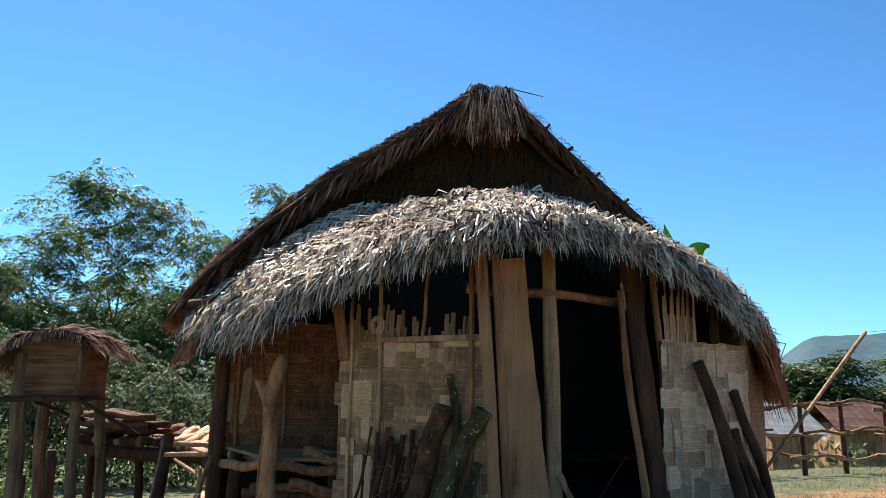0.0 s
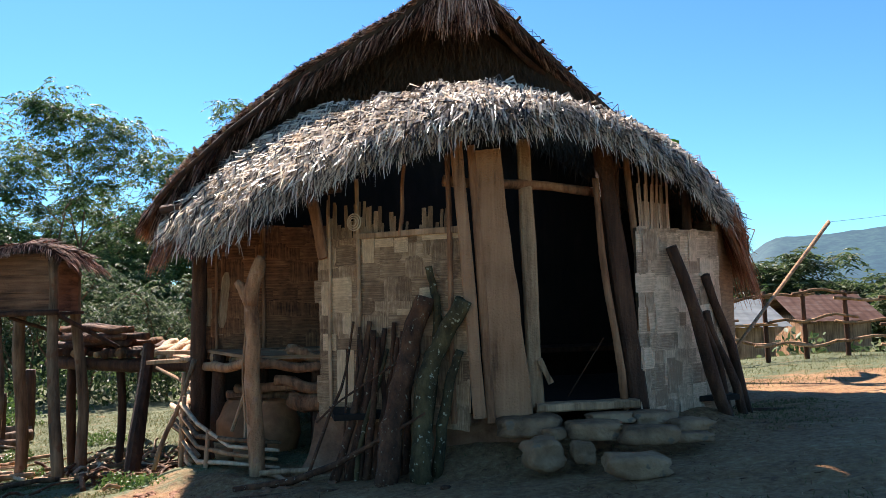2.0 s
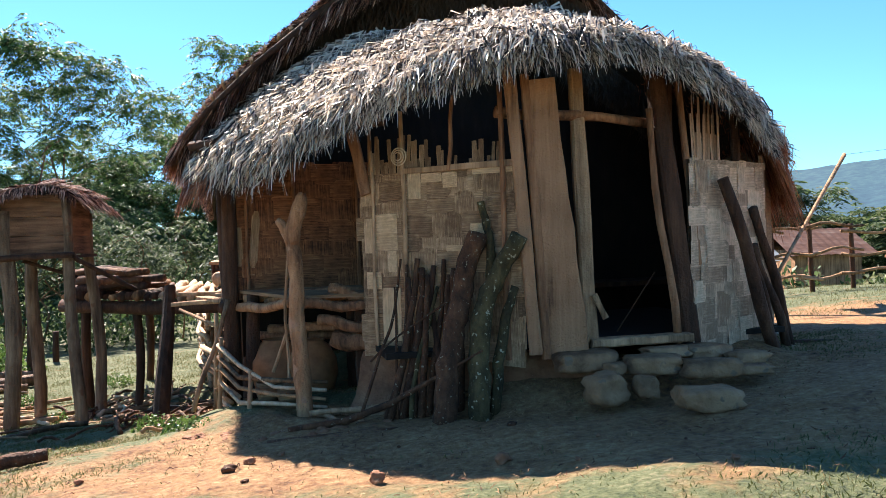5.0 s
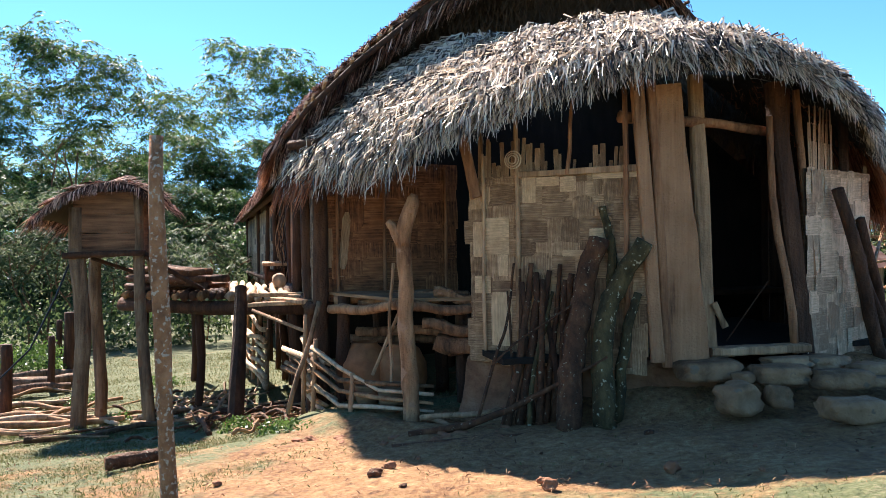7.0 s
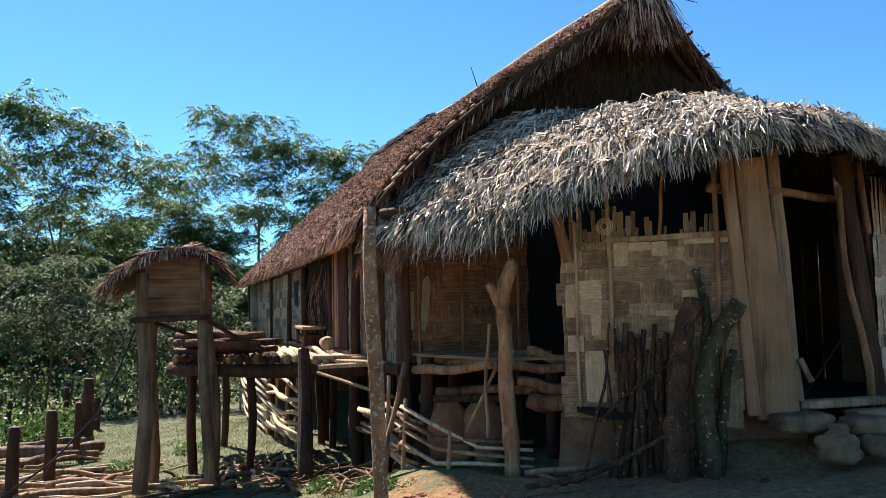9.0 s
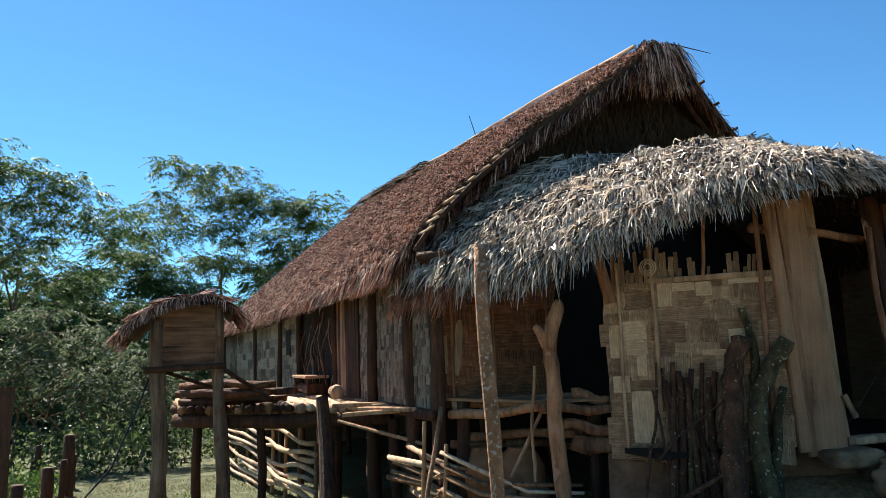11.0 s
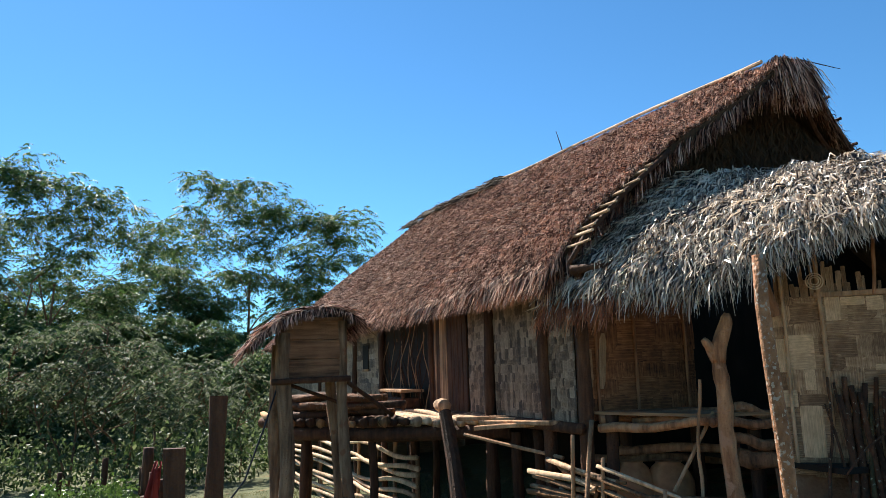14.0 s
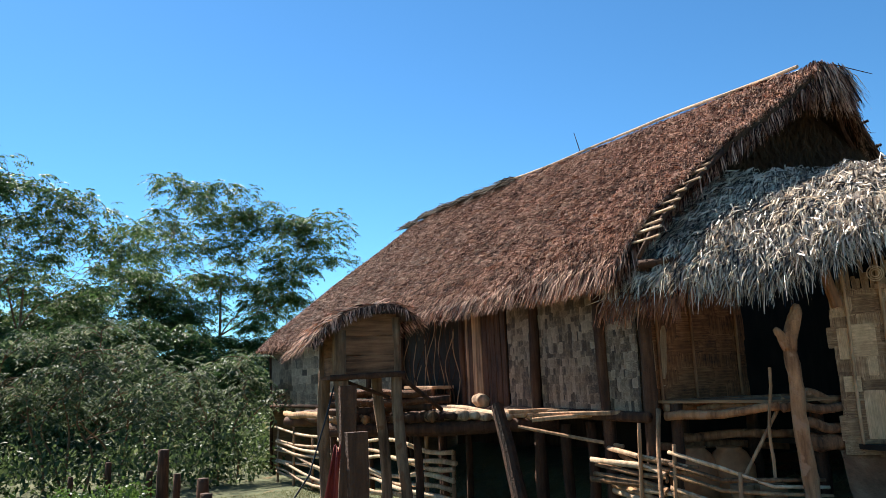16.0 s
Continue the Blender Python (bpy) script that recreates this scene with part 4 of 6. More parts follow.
# forked post that carries the porch
fork = Geo()
fork.tube(bow([(-1.69, 6.47, -0.2), (-1.7, 6.47, 0.3), (-1.735, 6.47, 0.8), (-1.725, 6.48, 1.2), (-1.75, 6.48, 1.5), (-1.74, 6.48, 1.66)], 4), [0.075 - 0.0007 * k + 0.004 * math.sin(k * 1.9) for k in range(21)], 12, 0.09, 3)
fork.tube(bow([(-1.75, 6.48, 1.5), (-1.73, 6.475, 1.66), (-1.675, 6.46, 1.82), (-1.64, 6.46, 1.95)], 3), [0.062, 0.064, 0.066, 0.068, 0.07, 0.07, 0.068, 0.06, 0.05, 0.03], 10, 0.08, 4)
fork.tube(bow([(-1.76, 6.48, 1.52), (-1.83, 6.48, 1.66), (-1.88, 6.48, 1.72)], 3), [0.055, 0.052, 0.048, 0.044, 0.04, 0.036, 0.026], 9, 0.1, 5)
part("forked_post", fork, PEELED, house, "peeled tree fork used as porch post", smooth=True)
# floor beams of the porch
for i, (a, b, r) in enumerate((((-2.62, 7.62, 0.86), (-1.75, 6.62, 0.98), 0.05), ((-1.82, 6.6, 0.96), (-1.15, 6.72, 0.93), 0.05), ((-2.5, 7.75, 1.0), (-1.2, 7.3, 1.02), 0.04), ((-1.5, 6.8, 1.08), (-1.1, 6.8, 1.0), 0.05),
                               ((-1.6, 6.75, 0.8), (-1.1, 6.75, 0.72), 0.055), ((-1.5, 6.85, 0.62), (-1.05, 6.8, 0.55), 0.09), ((-2.6, 7.7, 0.95), (-1.2, 7.9, 0.97), 0.05), ((-2.4, 7.9, 0.6), (-1.2, 7.5, 0.62), 0.05),
                               ((-2.6, 8.2, 0.5), (-1.1, 7.9, 0.45), 0.05), ((-2.3, 7.5, 0.93), (-1.6, 6.9, 0.97), 0.035))):
    part("floor_beam", Geo().pole(a, b, r, r * 0.9, seed=40 + i, bend=0.03, sides=9), POST if i % 3 else PEELED, house, smooth=True)
part("porch_floor", Geo().sheet([[W(u, v, 1.0) for u, v in ((-2.6, 0.3), (-1.3, 0.3))], [Vector((-1.8, 6.65, 1.0)), Vector((-1.15, 6.75, 1.0))]], 0.03), MATTING, house)
for i, (a, b) in enumerate((((-1.25, 7.0, 0.0), (-1.25, 7.0, 1.0)), ((-1.5, 7.9, -0.1), (-1.5, 7.9, 1.0)), ((-2.2, 8.2, -0.4), (-2.2, 8.2, 1.0)))):
    part("post", Geo().pole(a, b, 0.07, seed=60 + i), DARKPOST, house, smooth=True)
part("brace", Geo().pole((-2.1, 6.95, 0.3), (-1.75, 6.7, 1.05), 0.018, sides=6, seed=63), GREYBOARD, house)
part("brace", Geo().pole((-1.9, 6.75, 0.25), (-1.86, 6.7, 1.35), 0.016, sides=6, seed=64, bend=0.03), GREYBOARD, house)

# the long left wall
WALL_U = -2.72


def wu(v):
    """Where the long wall stands: it swings outwards beyond the middle of the house."""
    return WALL_U - 0.052 * max(0.0, v - 5)


for k, (v0, v1) in enumerate(((0.36, 1.0), (1.08, 2.58), (2.76, 3.55))):
    woven(W(WALL_U, v1)[:2], W(WALL_U, v0)[:2], 0.92, 2.5, GREYBAMBOO, (0.06, 0.095), 20 + k, label="grey plaited bamboo wall")
woven(W(wu(9.9), 9.9)[:2], W(wu(8.0), 8.0)[:2], 0.92, 2.4, GREYBAMBOO, (0.16, 0.12), 24, skip=lambda s, z: 0.5 < s < 0.95 and 1.6 < z < 2.2, label="grey plaited bamboo wall with a window")
woven(W(wu(20.0), 20.0)[:2], W(wu(10.1), 10.1)[:2], 0.6, 2.4, GREYBAMBOO, (0.42, 0.24), 25, label="grey plaited bamboo wall")
part("window_frame", Geo().slab(W(wu(9) - 0.02, 8.95, 1.62), W(wu(9.4) - 0.02, 9.42, 1.62), 0.05, 0.03, -RIGHT), GREYBOARD, house)
# near-black sheets stand for the unlit room behind window and boards
part("window_opening", Geo().sheet([[W(wu(v) - 0.022, v, z) for v in (8.98, 9.4)] for z in (1.65, 2.15)], 0.005), ROOMSHADE, house)
part("wall_panel", Geo().sheet([[W(wu(v) + 0.04, v, z) for v in (8.1, 5.8, 3.5)] for z in (0.9, 1.7, 2.6)], 0.03), ROOMSHADE, house)
for i, v in enumerate((1.04, 2.68, 5.2, 8.0, 10.0, 13.5, 20.0)):
    part("wall_post", Geo().pole(W(wu(v) - 0.03, v, -0.9 - 0.04 * v), W(wu(v) - 0.03, v, 2.6), 0.075 if v < 3 else 0.06, seed=70 + i, sides=9, bend=0.03), DARKPOST, house, smooth=True)
rd0 = random.Random(5)
v = 3.6
while v < 5.2:
    w = rd0.uniform(0.1, 0.22)
    part("wall_board", Geo().slab(W(WALL_U - 0.02, v + w / 2, 0.88), W(WALL_U - 0.02, v + w / 2, 2.55), w * 0.92, 0.03, -RIGHT, 1, 0.006, int(v * 50)), GREYBOARD if rd0.random() < 0.3 else DARKPOST, house)
    v += w
part("wall_beam", Geo().tube([W(wu(v) - 0.05, v, 0.86 - 0.012 * max(0, v - 5)) for v in (0.2, 2.5, 5, 8, 12, 16, 20)], 0.06, 8, 0.1, 80), DARKPOST, house, smooth=True)
part("wall_beam", Geo().tube([W(wu(v) - 0.18, v, 2.46) for v in (-0.2, 2.5, 5, 8, 12, 16, 20.2)], 0.05, 8, 0.1, 81), DARKPOST, house, smooth=True)
part("wall_beam", Geo().pole(W(-3.0, -0.15, 2.5), W(-1.3, -1.5, 2.55), 0.05, seed=82), DARKPOST, house, smooth=True)
for i, (u, v) in enumerate(((-0.6, 3), (-0.6, 8), (-2.7, 6.5), (1.5, 3), (1.5, 8), (3.4, 3), (3.4, 9), (3.4, 15), (-0.6, 14))):
    part("stilt", Geo().pole(W(u, v, -1.3), W(u, v, 1.0), 0.08, seed=90 + i), DARKPOST, house, smooth=True)
part("house_floor", Geo().sheet([[W(u + (wu(v) + 2.72 if u < 0 else 0), v, 0.9) for v in (19.9, 9, 5, 0.6)] for u in (-2.68, 0.3, 3.4)], 0.06), DARKPOST, house)
# far wall carried below the floor, added to shut light out under the house
part("rear_wall", Geo().sheet([[W(u, 20.0, z) for u in (-3.5, 0.3, 3.4)] for z in (-2.2, 2.6)], 0.03), MATTING, house)

# clay bank under the front wall
g = Geo()
rows = []
for i in range(25):
    t = i / 24
    p = Vector((-1.2, 6.74, 0)).lerp(Vector((0.85, 6.2, 0)), t)
    n = Vector((-0.3, -1, 0)).normalized()
    rows.append([p + n * (o + 0.06 * noise.noise(Vector((t * 9, o * 5, 1)))) + UP * (z + 0.03 * noise.noise(Vector((t * 14, z * 9, 4)))) for o, z in ((-0.25, 0.5), (0.0, 0.5), (0.06, 0.42), (0.1, 0.28), (0.18, 0.14), (0.34, 0.02), (0.5, -0.06))])
g.sheet(rows)
solo("clay_bank", g, MUD, "bank of red clay under the bamboo wall", "clay bank", kind="structure", smooth=True)

# ---- log deck beside the house ----
deck = thing("log_deck", (-4.8, 10.6, -0.6), "raised deck of split logs on posts beside the house", "deck")
DL, DR = Vector((-6.5, 11.1, 0)), Vector((-3.3, 9.75, 0))
part("deck_beam", Geo().pole(DL + UP * 0.68, DR + UP * 0.7, 0.1, 0.09, seed=1, sides=12, bend=0.03), DARKPOST, deck, "thick dark log", smooth=True)
part("deck_beam", Geo().pole(DL + AWAY * 3.3 + UP * 0.68, DR + AWAY * 3.3 + UP * 0.7, 0.1, 0.09, seed=2, sides=10), DARKPOST, deck, smooth=True)
rd1 = random.Random(11)
for i in range(21):
    t = 0.03 + i / 21
    p = DL.lerp(DR, t) + UP * (0.83 + rd1.uniform(-0.015, 0.02))
    r = rd1.uniform(0.04, 0.075)
    q = p + AWAY * (3.6 + rd1.uniform(-0.3, 0.3))
    # pale logs at the right, dark at the left: sunlit end put into colour
    part("deck_log", Geo().pole(p - AWAY * rd1.uniform(0.08, 0.22), q, r, r * 0.9, seed=200 + i, sides=9, bend=0.05, rough=0.2), PALEPOLE if i > 11 else (DRYWOOD if i % 3 == 0 else DARKPOST), deck, smooth=True)
for i, (x, y, zt, r) in enumerate(((-6.2, 11.2, 0.62, 0.07), (-5.2, 10.75, 0.62, 0.06), (-3.55, 9.9, 0.66, 0.08), (-3.25, 9.6, 0.7, 0.07), (-3.05, 9.1, 0.75, 0.07), (-6.6, 14.2, 0.6, 0.07), (-4.6, 13.2, 0.6, 0.07))):
    part("deck_post", Geo().pole((x, y, -1.3), (x, y, zt), r, seed=220 + i, bend=0.03, sides=9), DARKPOST, deck, smooth=True)
lean = Geo().tube([(-4.0, 8.65, -0.8), (-4.05, 8.95, -0.1), (-4.1, 9.25, 0.45), (-4.18, 9.55, 1.0)], [0.1, 0.095, 0.09, 0.07], 10, 0.14, 6)
part("leaning_post", lean, DARKPOST, deck, "split weathered post")
for i, (a, b) in enumerate(((W(-2.95, 2.3, 0.88), W(-2.3, 0.9, 0.9)), (W(-3.1, 2.0, 0.86), W(-2.75, 0.7, 0.9)), (W(-3.4, 1.7, 0.82), W(-2.5, 1.1, 0.88)), (W(-3.4, 2.35, 0.9), W(-2.6, 2.1, 0.9)))):
    part("plank", Geo().slab(a, b, 0.13, 0.05, UP, 1, 0.006, 230 + i), GREYBOARD, deck)
part("brace", Geo().pole((-3.95, 9.3, 0.72), (-2.9, 8.3, 0.5), 0.022, sides=6, seed=235), GREYBOARD, deck)
for i in range(13):
    row, k = divmod(i, 5)
    a = DL.lerp(DR, rd1.uniform(0.0, 0.1)) + AWAY * (0.12 + 0.17 * k + 0.05 * row) + UP * (0.95 + 0.11 * row)
    b = DL.lerp(DR, rd1.uniform(0.42, 0.6)) + AWAY * (0.12 + 0.17 * k + rd1.uniform(-0.04, 0.04)) + UP * (0.95 + 0.11 * row + rd1.uniform(0, 0.02))
    solo("firewood_log", Geo().pole(a, b, rd1.uniform(0.045, 0.065), 0.05, seed=240 + i, bend=0.04, rough=0.2), FIREWOOD if i % 3 else DARKPOST, "rough dark log stacked on the deck", "log", "logs on the deck", smooth=True)
block = solo("wood_block", Geo().pole(W(-2.98, 4.0, 1.0), W(-2.98, 4.22, 1.02), 0.1, seed=250, sides=14), PALEPOLE, "short pale sawn log against the wall", "log", smooth=True)
bench = thing("bench", W(-2.98, 6.3, 0.9), "low dark wooden bench on the deck", "bench")
part("seat", Geo().slab(W(-3.0, 5.6, 1.22), W(-3.0, 7.1, 1.22), 0.4, 0.05, UP, 1, 0.01, 1), GREYBOARD, bench)
for v in (5.7, 7.0):
    for u in (-3.14, -2.86):
        part("leg", Geo().pole(W(u, v, 0.9), W(u, v, 1.2), 0.035), DARKPOST, bench)
part("shelf", Geo().slab(W(-2.98, 5.65, 1.02), W(-2.98, 7.05, 1.02), 0.3, 0.16, UP, 1, 0.01, 3), DARKPOST, bench)
rd2 = random.Random(4)
for i in range(26):
    v = 5.4 + i * 0.1
    a = W(-2.82 - rd2.uniform(0, 0.06), v, 0.92)
    solo("stick", Geo().pole(a, W(-2.8, v + rd2.gauss(0, 0.12), rd2.uniform(2.1, 2.5)), 0.01, 0.007, sides=6, seed=260 + i, bend=0.09, steps=9), DARKPOST if i % 3 else GREYBOARD, "thin dark stick leaning on the house wall", "stick", "sticks by the wall")

# split-rail pens under the deck, along the house
for k, (a, b, n, z0, z1) in enumerate(((W(-3.2, 4.9), W(-3.62, 8.6), 9, -1.0, 0.2), (W(-3.62, 8.75), W(-3.95, 16.5), 9, -1.25, 0.1))):
    pen = thing("rail_pen", (*a.lerp(b, 0.5)[:2], z0), "pen of pale split rails under the house", "fence", "rail pens")
    for i in range(n):
        z = z0 + (z1 - z0) * (i + 0.5) / n
        part("rail", Geo().pole(a + UP * (z + rd2.gauss(0, 0.05)) - AWAY * rd2.uniform(0, 0.3), b + UP * (z + rd2.gauss(0, 0.06)) + AWAY * rd2.uniform(0, 0.3), 0.042, 0.03, seed=300 + 20 * k + i, bend=0.09, steps=9), PALEPOLE, pen, smooth=True)
    for i in range(5):
        p = a.lerp(b, i / 4)
        part("stake", Geo().pole(p + UP * (z0 - 0.4), p + UP * (z1 + 0.35 * (i % 2)) + RIGHT * 0.05, 0.035, seed=340 + 10 * k + i), GREYBOARD, pen, smooth=True)
# low woven fence beside the porch
pen = thing("stick_fence", (-2.5, 7.0, -0.2), "low fence of pale bent sticks beside the porch", "fence")
for i in range(10):
    z, e = -0.08 + 0.055 * i + rd2.uniform(-0.03, 0.03), rd2.uniform(-0.25, 0.2)
    part("rail", Geo().tube([(-3.1 + e, 8.3, z + 0.1), (-2.9, 7.75, z + rd2.uniform(0.02, 0.08)), (-2.74, 7.4, z + rd2.uniform(-0.02, 0.03)), (-2.62 + e, 7.2 - e, z - 0.01)], [rd2.uniform(0.02, 0.034), 0.03, 0.026, 0.018], 8, 0.25, 400 + i), DRYWOOD if i % 3 else PALEPOLE, pen, smooth=True)
for i, (za, zb, y) in enumerate(((0.52, 0.2, 6.5), (0.3, 0.13, 6.46), (0.16, 0.05, 6.5), (0.4, 0.26, 6.56))):
    part("rail", Geo().tube([(-2.75, 7.3, za), (-2.4, 6.85, za - 0.13), (-2.0, 6.6, zb + 0.02), (-1.5, y, zb)], [0.024, 0.022, 0.02, 0.014], 8, 0.2, 420 + i), DRYWOOD if i % 2 else PALEPOLE, pen, smooth=True)
for i, (x, y, zt) in enumerate(((-2.75, 7.25, 0.6), (-2.3, 6.75, 0.35), (-2.95, 7.7, 0.8))):
    part("stake", Geo().pole((x, y, -0.3), (x + 0.05, y, zt), 0.022, seed=430 + i), GREYBOARD, pen, smooth=True)
solo("leaning_stick", Geo().pole((-2.95, 7.1, -0.1), (-2.72, 7.55, 0.95), 0.025, seed=440, bend=0.04), GREYBOARD, "bent stick leaning on the porch beam", "stick", smooth=True)

# jars and baskets under the porch
def jar(x, y, z, r, h, label, mat=JAR):
    prof = [(r * 0.55, 0), (r * 0.85, h * 0.15), (r, h * 0.42), (r * 0.97, h * 0.68), (r * 0.7, h * 0.9), (r * 0.5, h * 0.97), (r * 0.55, h), (r * 0.45, h), (r * 0.4, h * 0.9)]
    ob = thing("clay_jar", (x, y, z), label, "jar", "jars under the porch")
    part("body", Geo().lathe((x, y, z), prof, 24, 0.01), mat, ob, smooth=True)


jar(-2.3, 7.75, -0.15, 0.27, 0.66, "large brown clay jar under the porch")
jar(-1.9, 7.7, -0.12, 0.26, 0.62, "large brown clay jar under the porch")
for x, y, r in ((-2.15, 6.95, 0.12), (-1.9, 6.8, 0.13), (-1.92, 7.0, 0.15)):
    bk = thing("basket", (x, y, 0.0), "small round plaited basket", "basket", "baskets under the porch")
    part("body", Geo().lathe((x, y, 0.0), [(r * 0.75, 0), (r * 0.95, 0.1), (r, 0.2), (r * 0.9, 0.21), (r * 0.85, 0.1)], 18), MATTING, bk, smooth=True)

# firewood stacked against the front wall
def lean_on(x, y, r):
    """Keeps a pole in front of the plaited wall."""
    return min(y, 6.68 - 0.478 * (x + 1.14) - r - 0.03)


def log(pts, r, mat, seed, name="firewood_pole", label="dark bark-covered firewood pole leaning on the wall", taper=0.75, knots=0.1):
    line = bow([(x, lean_on(x, y, r), z) for x, y, z in pts], 5)
    rd = random.Random(seed)
    n = len(line)
    line = [p + Vector((rd.gauss(0, r * 0.12), rd.gauss(0, r * 0.1), 0)) for p in line]
    solo(name, Geo().tube(line, [r * (1.12 - (1.12 - taper) * k / (n - 1)) for k in range(n)], 12 if r > 0.05 else 9, knots, seed), mat, label, "firewood", "firewood by the wall", smooth=True)


THICK = "thick lichen-spotted log leaning on the wall"
log(((-0.43, 5.74, 0.02), (-0.37, 5.87, 0.49), (-0.29, 5.98, 0.87), (-0.21, 6.08, 1.24), (-0.12, 6.12, 1.54)), 0.088, FIREWOOD, 520, "firewood_log", THICK, 0.95, 0.07)
log(((-0.14, 5.74, 0.05), (-0.14, 5.85, 0.49), (-0.1, 5.94, 0.87), (0.03, 6.0, 1.18), (0.22, 6.0, 1.51)), 0.08, MOSSBARK, 521, "firewood_log", THICK, 0.9, 0.07)
log(((-0.04, 5.85, 0.08), (0.07, 5.95, 0.74), (0.17, 6.0, 1.1)), 0.045, MOSSBARK, 522, "firewood_log", "mossy log leaning on the wall")
log(((-0.16, 6.0, 0.1), (-0.05, 6.1, 0.9), (-0.01, 6.14, 1.35), (-0.03, 6.2, 1.57), (-0.08, 6.2, 1.8)), 0.04, MOSSBARK, 523)
for i, (pts, r, m) in enumerate(((((-0.7, 5.95, -0.01), (-0.68, 6.04, 0.28), (-0.62, 6.15, 0.59), (-0.55, 6.22, 0.79), (-0.47, 6.3, 1.1)), 0.02, MOSSBARK), (((-0.88, 6.0, 0.02), (-0.75, 6.2, 0.59), (-0.68, 6.32, 1.0), (-0.65, 6.4, 1.34)), 0.032, FIREWOOD),
                                 (((-1.12, 6.0, 0.05), (-0.97, 6.19, 0.54), (-0.86, 6.29, 0.84), (-0.79, 6.4, 1.34)), 0.014, FIREWOOD), (((-0.78, 6.04, 0.02), (-0.62, 6.29, 0.84), (-0.6, 6.4, 1.26)), 0.038, FIREWOOD),
                                 (((-0.57, 6.0, 0.03), (-0.5, 6.19, 0.54), (-0.44, 6.3, 0.94), (-0.41, 6.35, 1.33)), 0.026, FIREWOOD), (((-0.5, 6.05, 0.05), (-0.44, 6.12, 0.35), (-0.38, 6.27, 0.79), (-0.32, 6.3, 1.25)), 0.037, FIREWOOD),
                                 (((-0.82, 6.02, 0.02), (-0.83, 6.27, 0.79), (-0.85, 6.38, 1.1)), 0.012, FIREWOOD), (((-0.42, 6.0, 0.05), (-0.48, 6.2, 0.59), (-0.53, 6.3, 0.94), (-0.5, 6.36, 1.28)), 0.03, DARKPOST),
                                 (((-0.92, 5.98, 0.02), (-0.76, 6.2, 0.59), (-0.74, 6.4, 1.29)), 0.016, FIREWOOD), (((-0.62, 5.98, 0.02), (-0.58, 6.15, 0.6), (-0.55, 6.32, 1.2)), 0.03, FIREWOOD), (((-0.34, 6.02, 0.05), (-0.4, 6.18, 0.6), (-0.37, 6.3, 1.2)), 0.034, FIREWOOD),
                                 (((-0.66, 6.05, 0.02), (-0.7, 6.25, 0.6), (-0.72, 6.36, 1.18)), 0.028, DARKPOST), (((-0.3, 6.02, 0.05), (-0.28, 6.15, 0.6), (-0.26, 6.25, 1.15)), 0.03, FIREWOOD))):
    log(pts, r, m, 500 + i)
solo("branch", Geo().tube(bow([(-1.0, 5.88, 0.54), (-0.85, 5.92, 0.68), (-0.72, 5.96, 0.77), (-0.35, 5.98, 1.01)]), 0.009, 7, 0.15, 7), FIREWOOD, "thin crooked branch caught among the firewood", "branch", smooth=True)
solo("fallen_branch", Geo().tube([(-1.65, 5.75, 0.03), (-1.2, 5.85, 0.08), (-0.85, 5.9, 0.2), (-0.45, 5.85, 0.42), (-0.1, 5.8, 0.62)], [0.03, 0.028, 0.024, 0.018, 0.01], 8, 0.15, 1), FIREWOOD, "dark crooked branch lying by the wall", "branch", smooth=True)
solo("fallen_branch", Geo().tube([(-1.75, 5.5, 0.0), (-1.2, 5.6, 0.03), (-0.6, 5.68, 0.06)], [0.022, 0.02, 0.014], 8, 0.15, 2), FIREWOOD, "dark crooked branch lying on the ground", "branch", smooth=True)
for i, (a, b) in enumerate((((-1.6, 6.25, 0.05), (-0.9, 6.35, 0.1)), ((-1.55, 6.35, 0.03), (-1.1, 6.0, 0.03)), ((-1.5, 6.45, 0.0), (-0.8, 6.25, 0.05)))):
    solo("pole", Geo().pole(a, b, 0.025, seed=530 + i, bend=0.03), GREYBOARD, "grey pole lying under the wall", "pole", "poles under the wall", smooth=True)

# stone steps at the door
STEPS = (((0.72, 6.02, 0.5), (0.3, 0.2, 0.095), 0.1), ((0.81, 5.55, 0.36), (0.17, 0.14, 0.15), 0.5), ((1.11, 5.6, 0.36), (0.105, 0.1, 0.11), 0.2), ((0.91, 5.76, 0.47), (0.1, 0.08, 0.055), 0.7), ((1.23, 5.86, 0.48), (0.25, 0.16, 0.09), 0.1),
         ((1.63, 5.76, 0.46), (0.26, 0.15, 0.09), 0.12), ((1.43, 5.1, 0.37), (0.25, 0.15, 0.1), 0.12), ((2.03, 6.12, 0.48), (0.18, 0.14, 0.06), 0.5), ((1.93, 5.9, 0.42), (0.26, 0.12, 0.045), 0.2), ((1.38, 6.16, 0.53), (0.23, 0.12, 0.05), 0.2), ((1.75, 6.32, 0.5), (0.26, 0.15, 0.07), 0.6))
for i, (c, s, t) in enumerate(STEPS):
    solo("step_stone", Geo().rock((c[0], c[1], c[2] - 0.01), (s[0], s[1], s[2] * 0.92), t, i + 3, 0.24, 0.8), STONE, "rough grey stone step before the door", "stone", "step stones", smooth=True)
